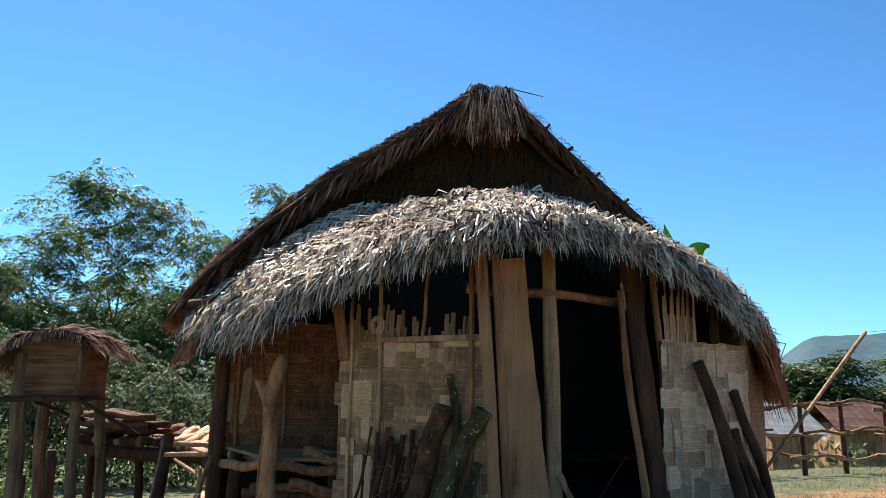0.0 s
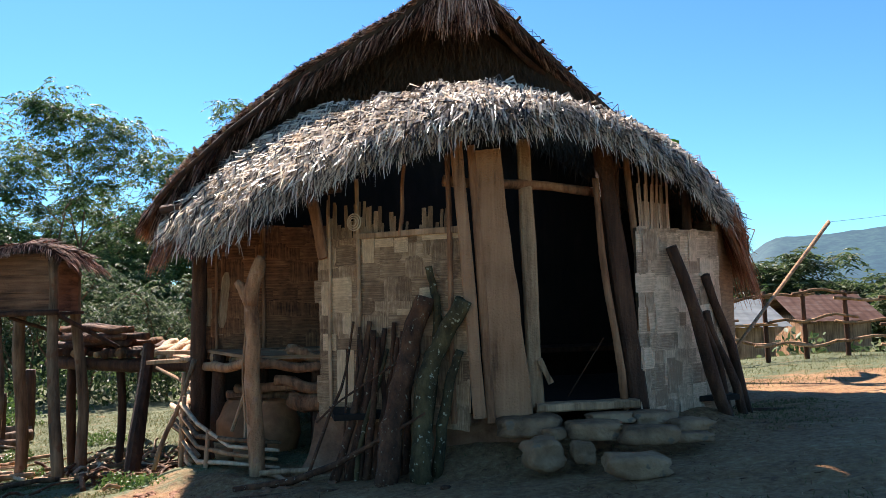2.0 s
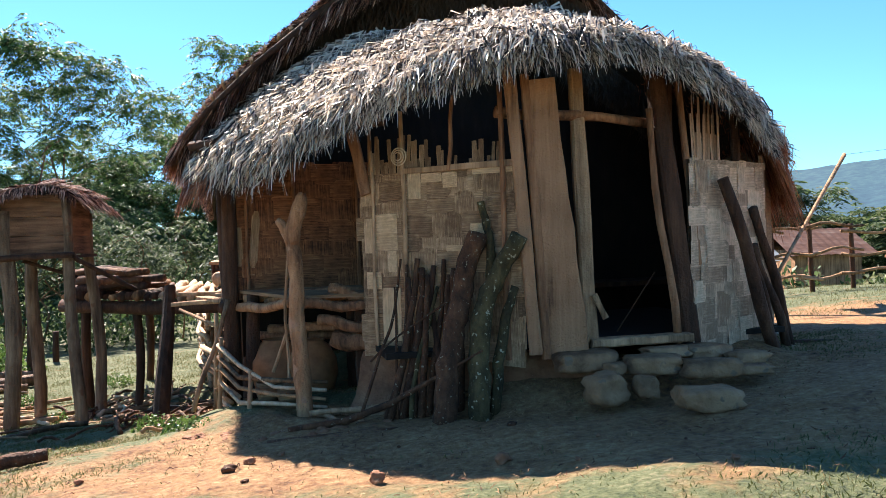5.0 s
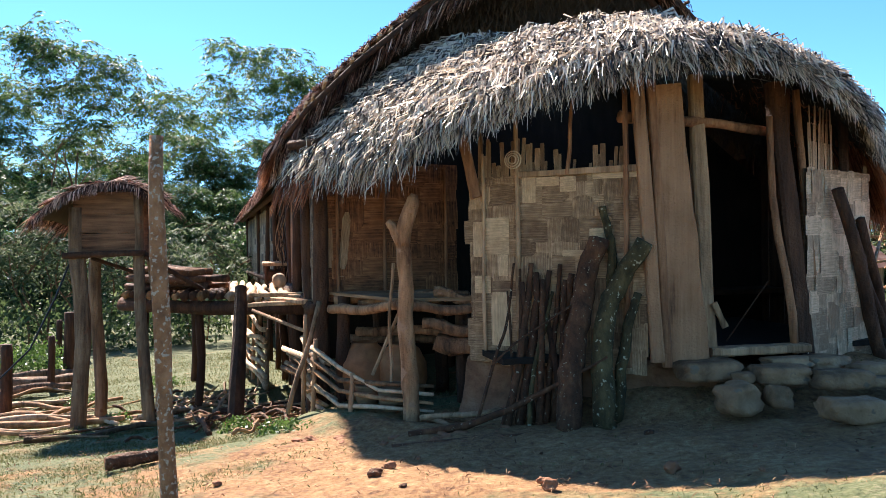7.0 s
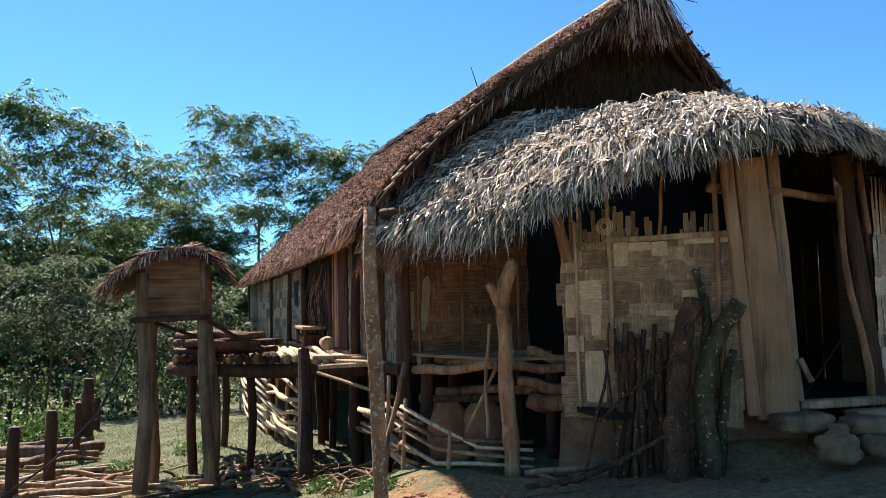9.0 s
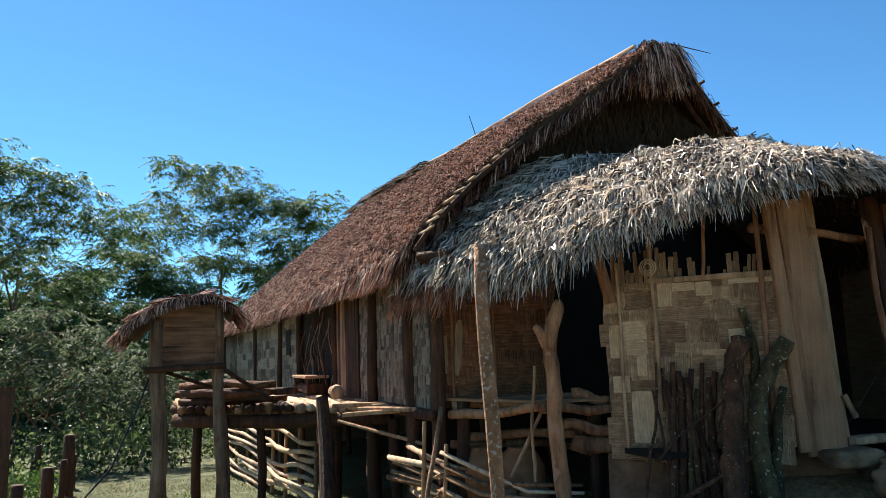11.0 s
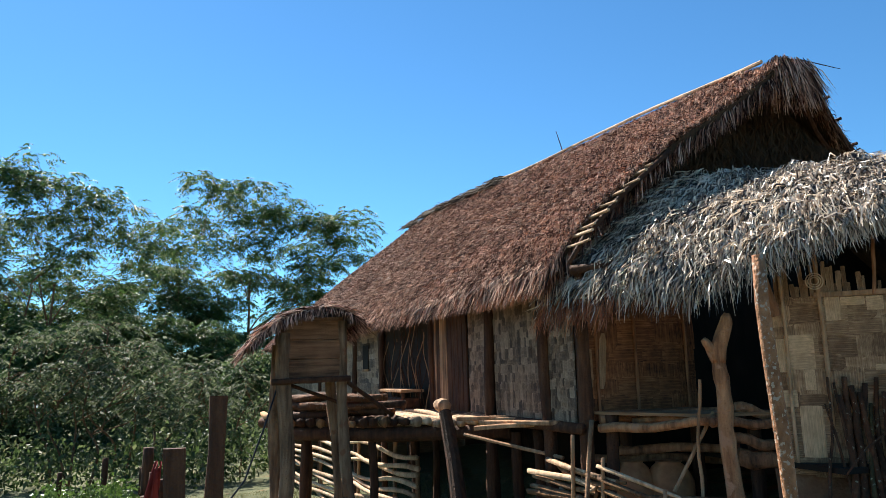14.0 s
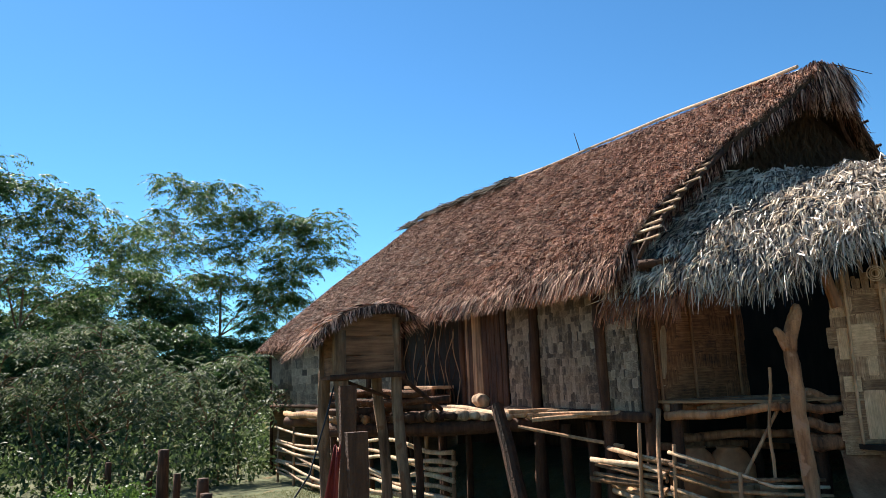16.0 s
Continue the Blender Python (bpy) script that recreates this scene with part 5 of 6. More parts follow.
# props against the right wall
for i, (a, b, r) in enumerate((((2.06, 6.72, 1.95), (2.62, 7.0, 0.25), 0.06), ((2.42, 7.05, 1.35), (2.85, 7.4, 0.25), 0.045), ((2.45, 7.15, 1.7), (2.95, 7.6, 0.25), 0.05), ((2.35, 7.05, 1.4), (2.72, 7.3, 0.25), 0.03))):
    solo("prop_pole", Geo().pole(a, b, r * 0.9, r, sides=10, seed=540 + i, bend=0.04), DARKPOST, "dark round pole propped on the wall", "pole", "prop poles", smooth=True)
solo("ground_log", Geo().pole((3.0, 7.7, 0.32), (3.7, 7.75, 0.3), 0.05, seed=545), DARKPOST, "dark log on the ground by the wall", "log", smooth=True)
solo("leaning_bamboo", Geo().pole((2.95, 8.1, 0.9), (6.3, 13.7, 2.75), 0.018, 0.034, seed=546, steps=8), DRYWOOD, "long grey bamboo pole leaning outwards", "pole", smooth=True)

# ---- little granary on stilts ----
gr = thing("granary", (-5.9, 9.9, -0.8), "small thatched plank granary on four tall posts", "granary")
GA, GB = Vector((-6.22, 9.32, 0)), Vector((-5.5, 9.5, 0))
gd = (GB - GA).normalized()
gn = Vector((-gd.y, gd.x, 0))
GC, GD = GA + gn * 1.05, GB + gn * 1.05
for i, (p, r, z, lx) in enumerate(((GA, 0.09, 2.05, -0.02), (GB, 0.07, 2.2, 0.12), (GC, 0.08, 1.95, 0.0), (GD, 0.07, 2.05, 0.08))):
    part("post", Geo().pole(p + Vector((lx, 0, -1.1)), p + UP * z, r * 1.1, r, seed=600 + i, sides=10, bend=0.05, rough=0.14, steps=9), GREYPOST, gr, smooth=True)
for side, (a, b) in enumerate(((GA, GB), (GB, GD), (GD, GC), (GC, GA))):
    out = (b - a).normalized().cross(UP)
    for k in range(3):
        z = 1.59 + 0.25 * k
        part("plank", Geo().slab(a + UP * z + out * 0.02, b + UP * z + out * 0.02, 0.246, 0.03, out, 1, 0.004, 610 + 10 * side + k), GRANARYWOOD, gr)
part("floor", Geo().sheet([[GA + UP * 1.46 - gd * 0.08 - gn * 0.1, GB + UP * 1.46 + gd * 0.08 - gn * 0.1], [GC + UP * 1.46 - gd * 0.08 + gn * 0.1, GD + UP * 1.46 + gd * 0.08 + gn * 0.1]], 0.04), DARKPOST, gr)
part("floor_beam", Geo().pole(GA - gd * 0.15 - gn * 0.07 + UP * 1.44, GB + gd * 0.1 - gn * 0.07 + UP * 1.46, 0.04, seed=650), DARKPOST, gr, smooth=True)
part("brace", Geo().pole(GB + gd * 0.02 + UP * 1.45, GB + gd * 0.75 + gn * 0.4 + UP * 0.95, 0.03, seed=651), DARKPOST, gr, smooth=True)
part("brace", Geo().pole(GA + gd * 0.1 + gn * 0.3 + UP * 1.4, GB + gn * 0.4 + UP * 1.15, 0.025, seed=652), DARKPOST, gr, smooth=True)


def granary_roof(a, b):
    """Arched little roof: b across from the low left eave over the crown to the right eave, a along its depth."""
    a, b = np.asarray(a, float), np.asarray(b, float)
    x = np.interp(b, [0, 0.2, 0.45, 0.7, 0.88, 1], [-0.42, -0.18, 0.15, 0.5, 0.8, 0.95])
    z = np.interp(b, [0, 0.2, 0.45, 0.7, 0.88, 1], [1.9, 2.13, 2.29, 2.36, 2.3, 2.16])
    y = -0.28 + a * 1.75
    o = np.array(tuple(GA))
    return o + x[..., None] * np.array(tuple(gd)) + y[..., None] * np.array(tuple(gn)) + (z + 0.03 * np.sin(a * 5))[..., None] * np.array([0, 0, 1.0])


aa, bb = np.meshgrid(np.linspace(0, 1, 8), np.linspace(0, 1, 16), indexing="ij")
part("roof", Geo().sheet(granary_roof(aa.ravel(), bb.ravel()).reshape(8, 16, 3), 0.05), UNDER, gr, "arched brown thatch", smooth=True)
part("gable_board", Geo().sheet([[GA + gd * x + UP * z - gn * 0.015 for x in (0.0, 0.3, 0.55, 0.76)] for z in (2.1, 2.25)], 0.02), GRANARYWOOD, gr)
n = 3600
a, b = rng.uniform(-0.02, 1, n), rng.uniform(0, 1, n)
P = granary_roof(a, b)
B = granary_roof(a, b + 1e-3) - P
T = np.where((b < 0.66)[:, None], -B, B)
A_ = granary_roof(a + 1e-3, b) - P
N = np.cross(A_, B)
N[N[:, 2] < 0] *= -1
c1 = strands(P, T, N, 0.24, 0.014, 0.035, fan=0.3)
n = 700
s = np.where(rng.random(n) < 0.6, 0.02, 0.98)
P = granary_roof(rng.uniform(0, 1, n), s)
T = np.where((s < 0.5)[:, None], -np.array(tuple(gd)), np.array(tuple(gd))) + np.array([0, 0, -0.9])
c2 = strands(P, T, np.tile([0.0, 0.0, 1.0], (n, 1)), 0.22, 0.014, 0.03, droop=0.5, fan=0.4)
n = 500
P = granary_roof(np.zeros(n), rng.uniform(0, 1, n))
c3 = strands(P, np.tile(np.array(tuple(-gn)) * 0.7 + np.array([0, 0, -0.7]), (n, 1)), np.tile([0.0, 0.0, 1.0], (n, 1)), 0.14, 0.014, 0.03, droop=0.5, fan=0.4)
strand_part("thatch", [c1, c2, c3], THATCH, gr, "frayed brown thatch")
part("roof_pole", Geo().pole(Vector(tuple(granary_roof(np.array([0.05]), np.array([0.5]))[0])) + UP * 0.05, Vector(tuple(granary_roof(np.array([0.95]), np.array([0.35]))[0])) + UP * 0.06, 0.018, seed=660), PALEPOLE, gr)
part("roof_pole", Geo().pole(Vector(tuple(granary_roof(np.array([0.3]), np.array([0.1]))[0])) + UP * 0.05, Vector(tuple(granary_roof(np.array([0.6]), np.array([0.85]))[0])) + UP * 0.08, 0.018, seed=661), PALEPOLE, gr)
solo("black_cable", Geo().tube([(-6.3, 9.3, 1.35), (-6.42, 9.15, 0.9), (-6.6, 8.9, 0.3), (-6.95, 8.5, -0.2), (-7.4, 8.2, -0.55)], 0.012, 6), WIRE, "black cable hanging from the granary", "cable", smooth=True)

# ---- yard ----
solo("lichen_post", Geo().tube([(-2.6, 3.5, -0.2), (-2.6, 3.5, 0.3), (-2.615, 3.5, 0.7), (-2.625, 3.51, 1.1), (-2.645, 3.52, 1.5), (-2.655, 3.53, 1.8), (-2.65, 3.53, 2.06)], [0.042, 0.041, 0.039, 0.04, 0.041, 0.036, 0.032], 12, 0.1, 1), LICHEN, "upright lichen-spotted pole in the yard", "pole", smooth=True)
solo("fence_post", Geo().slab((-6.02, 5.17, -0.5), (-6.0, 5.2, 1.36), 0.13, 0.1, (0.3, -1, 0), 0.95, 0.012, 1), DARKPOST, "old squared brown fence post", "fence post", "yard fence posts")
solo("fence_post", Geo().slab((-5.9, 3.86, -0.5), (-5.9, 3.9, 1.1), 0.11, 0.1, (0.3, -1, 0), 1, 0.012, 2), DARKPOST, "old squared brown fence post with notches", "fence post", "yard fence posts")
g = Geo()
rows = []
for i in range(12):
    t = i / 11
    rows.append([Vector((-6.0 - 0.1 * s * (0.3 + t) - 0.05 * t, 3.95 + 0.04 * math.sin(9 * s + 5 * t), 1.0 - 0.75 * t + 0.03 * math.cos(7 * s))) for s in np.linspace(0, 1, 9)])
g.sheet(rows, 0.006)
solo("red_cloth", g, CLOTH, "red cloth hung on a fence post", "cloth", smooth=True)
for i, (x, y, h, r) in enumerate(((-7.95, 9.4, 1.0, 0.085), (-8.35, 11.1, 1.15, 0.09), (-9.5, 14.3, 1.05, 0.07), (-10.3, 16.4, 1.4, 0.13), (-12.6, 20.0, 1.0, 0.08), (-11.3, 19.0, 0.8, 0.08), (-12.4, 17.0, 0.9, 0.06))):
    z = float(gz(x, y))
    solo("stump_post", Geo().pole((x, y, z - 0.2), (x + 0.04, y, z + h), r, r * 0.9, seed=700 + i, sides=9), DARKPOST, "short dark stake in the meadow", "stake", "meadow stakes", smooth=True)
z = float(gz(-3.8, 5.7))
solo("cut_log", Geo().pole((-4.0, 5.62, z + 0.05), (-3.68, 5.85, z + 0.06), 0.06, 0.05, seed=710, sides=11), FIREWOOD, "short cut log on the grass", "log", smooth=True)
rd4 = random.Random(21)
for i in range(30):
    x, y = rd4.uniform(-8.2, -5.4), rd4.uniform(6.8, 10.4)
    if i % 3 == 0:
        x, y = rd4.uniform(-5.2, -3.2), rd4.uniform(8.6, 10.6)
    q, ln, r = rd4.gauss(0.25, 0.5), rd4.uniform(0.5, 1.8), rd4.uniform(0.015, 0.04)
    dx, dy = math.cos(q) * ln / 2, math.sin(q) * ln / 2
    solo("branch", Geo().pole((x - dx, y - dy, float(gz(x - dx, y - dy)) + r + 0.02), (x + dx, y + dy, float(gz(x + dx, y + dy)) + r + 0.02), r, r * 0.7, seed=720 + i, bend=0.05, sides=7), DRYWOOD if i % 4 else FIREWOOD, "dry branch lying on the ground", "branch", "branches on the ground", smooth=True)
PILE = "pale split branch in the heap on the meadow"
for i in range(30):
    x, y = rd4.uniform(-10.4, -6.6), 0
    y = 9.3 + rd4.uniform(0, 1) * 4.4 * min(1, (-6.0 - x) / 2.5)
    q, ln, r = rd4.gauss(0.45, 0.4), rd4.uniform(0.9, 2.6), rd4.uniform(0.022, 0.055)
    dx, dy, up = math.cos(q) * ln / 2, math.sin(q) * ln / 2, rd4.uniform(0, 0.12)
    solo("branch", Geo().pole((x - dx, y - dy, float(gz(x - dx, y - dy)) + r + up), (x + dx, y + dy, float(gz(x + dx, y + dy)) + r + 0.02), r, r * 0.6, seed=900 + i, bend=0.07, sides=8, rough=0.2), PALEPOLE if i % 3 == 0 else DRYWOOD, PILE, "branch", "heap of branches", smooth=True)
for i, (a, b, r) in enumerate((((-10.9, 13.6), (-9.3, 15.0), 0.14), ((-10.2, 12.6), (-8.9, 13.9), 0.11), ((-11.4, 15.2), (-9.9, 15.9), 0.1))):
    solo("tree_log", Geo().pole((*a, float(gz(*a)) + r), (*b, float(gz(*b)) + r), r, r * 0.85, seed=940 + i, bend=0.06, sides=12, rough=0.14, steps=9), GREYPOST, "thick grey log lying in the meadow", "log", "logs in the meadow", smooth=True)
for i in range(60):
    x, y = rd4.gauss(-5.2, 0.5), rd4.gauss(10.9, 0.7)
    q, ln, r = rd4.uniform(0, 3.1), rd4.uniform(0.12, 0.6), rd4.uniform(0.012, 0.03)
    dx, dy = math.cos(q) * ln / 2, math.sin(q) * ln / 2
    solo("wood_chip", Geo().pole((x - dx, y - dy, float(gz(x - dx, y - dy)) + r), (x + dx, y + dy, float(gz(x + dx, y + dy)) + r + rd4.uniform(0, 0.14)), r, r * 0.7, seed=960 + i, bend=0.04, sides=6, steps=3), PALEPOLE if i % 3 else FIREWOOD, "pale broken stick heaped under the deck", "stick", "chips under the deck", smooth=True)
for i in range(34):
    x, y = rd4.uniform(-4.6, -3.0), rd4.uniform(7.3, 9.2)
    q, ln, r = rd4.uniform(0, 3.1), rd4.uniform(0.25, 0.8), rd4.uniform(0.01, 0.03)
    dx, dy = math.cos(q) * ln / 2, math.sin(q) * ln / 2
    solo("branch", Geo().pole((x - dx, y - dy, float(gz(x - dx, y - dy)) + r), (x + dx, y + dy, float(gz(x + dx, y + dy)) + r + rd4.uniform(0, 0.16)), r, r * 0.7, seed=780 + i, bend=0.06, sides=7), FIREWOOD if i % 3 else DRYWOOD, "dark dry stick heaped under the deck", "branch", "sticks under the deck", smooth=True)
for i in range(70):
    t = rd4.random()
    x, y = -2.75 + 1.9 * t + rd4.gauss(0, 0.06), 6.25 - 0.55 * t + rd4.gauss(0, 0.16)
    s = rd4.uniform(0.012, 0.035) if i % 5 else rd4.uniform(0.035, 0.055)
    solo("clod", Geo().rock((x, y, float(gz(x, y)) + s * 0.15), (s * 1.3, s, s * 0.7), rd4.uniform(0, 3), 40 + i, 0.6, 0.3), MUD, "lump of red clay on the dug bank", "clod", "clods of the bank", smooth=True)
for i in range(26):
    x, y = rd4.uniform(-3.4, 1.2), rd4.uniform(3.5, 5.4)
    s = rd4.uniform(0.008, 0.03) if i % 5 else rd4.uniform(0.03, 0.05)
    solo("clod", Geo().rock((x, y, float(gz(x, y)) + s * 0.4), (s, s * 0.8, s * 0.7), rd4.uniform(0, 3), i, 0.5, 0.3), MUD if i % 3 else FIREWOOD, "dark clod of earth on the ground", "clod", "clods of earth", smooth=True)

# ---- cattle fence, huts and hills to the right ----
fence = thing("pole_fence", (8.0, 17.0, 0.1), "cattle fence of posts and crooked rails", "fence")
FX = [4.6, 5.35, 6.15, 6.95, 7.8, 8.7, 9.7, 10.8, 12.0, 13.4]
for i, x in enumerate(FX):
    z = 0.12
    part("post", Geo().pole((x + 0.05, 17 - 0.05 * i, z - 0.4), (x, 17 - 0.05 * i, z + 1.45 + 0.05 * math.sin(i * 3)), 0.058, 0.048, seed=800 + i), DARKPOST, fence, smooth=True)
for i in range(len(FX) - 1):
    for k, h in enumerate((0.3, 0.75, 1.3)):
        part("rail", Geo().pole((FX[i] - 0.25, 16.9 - 0.05 * i, 0.12 + h + 0.06 * math.sin(i * 2 + k)), (FX[i + 1] + 0.25, 16.9 - 0.05 * i, 0.14 + h + 0.08 * math.cos(i * 1.7 + k)), 0.033, 0.028, seed=820 + 3 * i + k, bend=0.08, rough=0.2), DRYWOOD if k else GREYBOARD, fence, smooth=True)


def hut(x, y, z, w, d, wall, top, mat, label, turn=0.0):
    h = thing("village_hut", (x, y, z), label, "house", "village huts")
    c, s = math.cos(turn), math.sin(turn)

    def at(px, py, pz):
        return Vector((x + px * c - py * s, y + px * s + py * c, z + pz))
    part("wall", Geo().sheet([[at(px, py, pz) for px, py in ((-w / 2, -d / 2), (w / 2, -d / 2), (w / 2, d / 2), (-w / 2, d / 2), (-w / 2, -d / 2))] for pz in (0, wall)], 0.05), GREYBOARD, h)
    for sgn in (-1, 1):
        rows = []
        n = int(w / 0.12)
        for i in range(n + 1):
            px = -w / 2 - 0.4 + (w + 0.8) * i / n
            zz = 0.02 * (i % 2)
            rows.append([at(px, 0, top + zz), at(px, sgn * (d / 2 + 0.5) * 0.5, (top + wall - 0.2) / 2 + zz), at(px, sgn * (d / 2 + 0.5), wall - 0.2 + zz)])
        part("roof_sheet", Geo().sheet(rows, 0.01), mat, h, "corrugated tin")


hut(13.1, 32, -1.85, 2.7, 3.0, 2.45, 3.25, TIN, "low hut with a rusty tin roof", 0.12)
hut(9.3, 30, -1.7, 1.5, 3.0, 2.2, 3.0, PALETIN, "low hut with a pale tin roof", 0.2)


def hills():
    rows = []
    az = np.radians(np.linspace(-75, 70, 220))
    for k, (t, dist) in enumerate(((0.0, 420), (0.25, 480), (0.5, 560), (0.75, 640), (1.0, 720))):
        row = []
        for q in az:
            deg = math.degrees(q)
            top = 4.3 + 0.5 * math.sin(deg * 0.21 + 0.6) - 3.2 * float(ss(19.5, 14, deg)) if deg > 10 else 1.0 + 0.3 * math.sin(deg * 0.2)
            e = -1.8 + (top + 1.8) * t + 0.22 * noise.noise(Vector((deg * 0.6, t * 4, 0))) + 0.12 * noise.noise(Vector((deg * 2.3, t * 9, 3)))
            row.append((dist * math.sin(q), dist * math.cos(q), 1.5 + dist * math.tan(math.radians(e))))
        rows.append(row)
    # haze of distance is put into the blue-green ramp and a blue emission
    m = material("wooded_hill_haze_glow", [(0.3, (0.005, 0.024, 0.028)), (0.48, (0.012, 0.042, 0.042)), (0.7, (0.028, 0.068, 0.056))], (0.16, 0.16, 0.22), bump=0.0, blotch=0.02, tone=(1, 1, 1))
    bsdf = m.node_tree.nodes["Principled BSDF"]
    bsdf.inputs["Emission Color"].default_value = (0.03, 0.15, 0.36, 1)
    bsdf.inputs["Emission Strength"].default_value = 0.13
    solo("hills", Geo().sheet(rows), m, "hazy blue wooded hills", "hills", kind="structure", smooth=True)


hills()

solo("overhead_wire", Geo().tube([Vector((6.3, 13.7, 2.75)).lerp(Vector((14.0, 19.0, 4.6)), t) - UP * 0.3 * math.sin(math.pi * t) for t in np.linspace(0, 1, 9)], 0.003, 4), WIRE, "thin wire from the bamboo pole", "wire")

# ---- banana plant behind the house ----
banana = thing("banana_plant", (3.5, 13.6, float(gz(3.5, 13.6))), "green banana plant behind the house", "banana plant")
part("stem", Geo().pole((3.5, 13.6, -0.3), (3.35, 13.6, 3.6), 0.12, 0.07, seed=1, sides=10), BANANA, banana, smooth=True)
for i, (mid, tip, wd) in enumerate((((3.05, 13.6, 4.05), (2.95, 13.5, 4.62), 0.13), ((3.3, 13.5, 4.2), (3.72, 13.5, 4.24), 0.17), ((4.1, 13.6, 3.2), (4.45, 13.5, 1.8), 0.2), ((2.6, 14.2, 4.4), (1.9, 14.8, 3.9), 0.2), ((3.9, 14.3, 4.0), (4.4, 14.9, 3.2), 0.2))):
    root_, mid, tip = Vector((3.36, 13.6, 3.5)), Vector(mid), Vector(tip)
    rows = []
    for k in range(11):
        t = k / 10
        c = root_ * (1 - t) ** 2 + mid * 2 * t * (1 - t) + tip * t * t
        d = (mid - root_).lerp(tip - mid, t).normalized()
        side = d.cross(Vector((0.2, -1, 0.3))).normalized()
        w = wd * math.sin(math.pi * min(1, 0.05 + t)) ** 0.6 * (0.25 if t < 0.2 else 1)
        rows.append([c - side * w + UP * 0.03, c - side * w * 0.5 - UP * 0.01, c - UP * 0.03, c + side * w * 0.5 - UP * 0.01, c + side * w + UP * 0.03])
    part("leaf", Geo().sheet(rows, 0.004), BANANA, banana, smooth=True)

# ---- trees ----
def tree(x, y, height, seed, spread=1.0, lean=(0, 0), leaf=ACACIA, name="acacia_tree", label="tall feathery acacia tree", fronds=8, frond=0.55, bare=0.35, group="acacia trees"):
    rd = random.Random(seed)
    z = float(gz(x, y))
    root = thing(name, (x, y, z), label, "tree", group)
    wood, tips = Geo(), []
    r0 = 0.012 * height + 0.03

    def limb(p, d, length, r, depth):
        pts, rad = [p], [r]
        steps = 4
        for i in range(steps):
            d = d + Vector((rd.gauss(0, 0.16), rd.gauss(0, 0.16), rd.gauss(0.03, 0.1)))
            if p.z > z + height * 0.84:
                d.z = min(d.z, 0.12)
            d = d.normalized()
            p = p + d * length / steps
            pts.append(p)
            rad.append(r * (1 - 0.45 * (i + 1) / steps))
            if depth >= 1 and i >= 1:
                tips.append((p, d, depth))
        wood.tube(pts, rad, 7 if depth < 2 else 5, 0.06, rd.randint(0, 999))
        if depth < 3:
            for k in range(3 if depth else 5):
                q = rd.uniform(0, 6.28)
                out = Vector((math.cos(q), math.sin(q), rd.uniform(0.1, 0.7))) * spread
                j = rd.randint(1 if depth else 2, steps)
                limb(pts[j], (d * 0.7 + out * 0.8).normalized(), length * rd.uniform(0.5, 0.75), rad[j] * 0.62, depth + 1)
        else:
            tips.append((p, d, depth + 1))

    limb(Vector((x, y, z - 0.3)), Vector((lean[0], lean[1], 1)).normalized(), height * 0.62, r0, 0)
    part("trunk", wood, BARK, root, smooth=True)
    # each frond is a rib with pairs of narrow leaflets
    ts = [t for t in tips if t[2] >= 2 or rd.random() < 0.3]
    n = len(ts) * fronds
    r = np.random.default_rng(seed)
    C = np.repeat(np.array([tuple(t[0]) for t in ts]), fronds, 0) + r.normal(0, 0.12, (n, 3))
    q = r.uniform(0, 2 * np.pi, n)
    D = np.stack([np.cos(q), np.sin(q), r.normal(0.05, 0.35, n)], 1)
    D /= np.linalg.norm(D, axis=1, keepdims=True)
    pairs = 6
    k = np.linspace(0.15, 1, pairs)
    L = frond * r.uniform(0.6, 1.3, n)
    pos = C[:, None] + D[:, None] * (L[:, None] * k)[..., None] + np.array([0, 0, -1.0]) * (L[:, None] * 0.35 * k ** 2)[..., None]
    side = np.cross(D, [0, 0, 1.0])
    side /= np.linalg.norm(side, axis=1, keepdims=True) + 1e-9
    ch = []
    for sgn in (-1, 1):
        T = (side * sgn)[:, None] * np.ones((1, pairs, 1)) + D[:, None] * 0.5 + np.array([0, 0, -0.25])
        PP = pos.reshape(-1, 3)
        ch.append(strands(PP, T.reshape(-1, 3), np.tile([0, 0, 1.0], (len(PP), 1)) + r.normal(0, 0.3, (len(PP), 3)), frond * 0.36, frond * 0.115, 0.0, droop=0.3, fan=0.2, rnd=r, bend=0.05, leaf=True))
    strand_part("crown", ch, leaf, root, "fine feathery leaves")
    return root



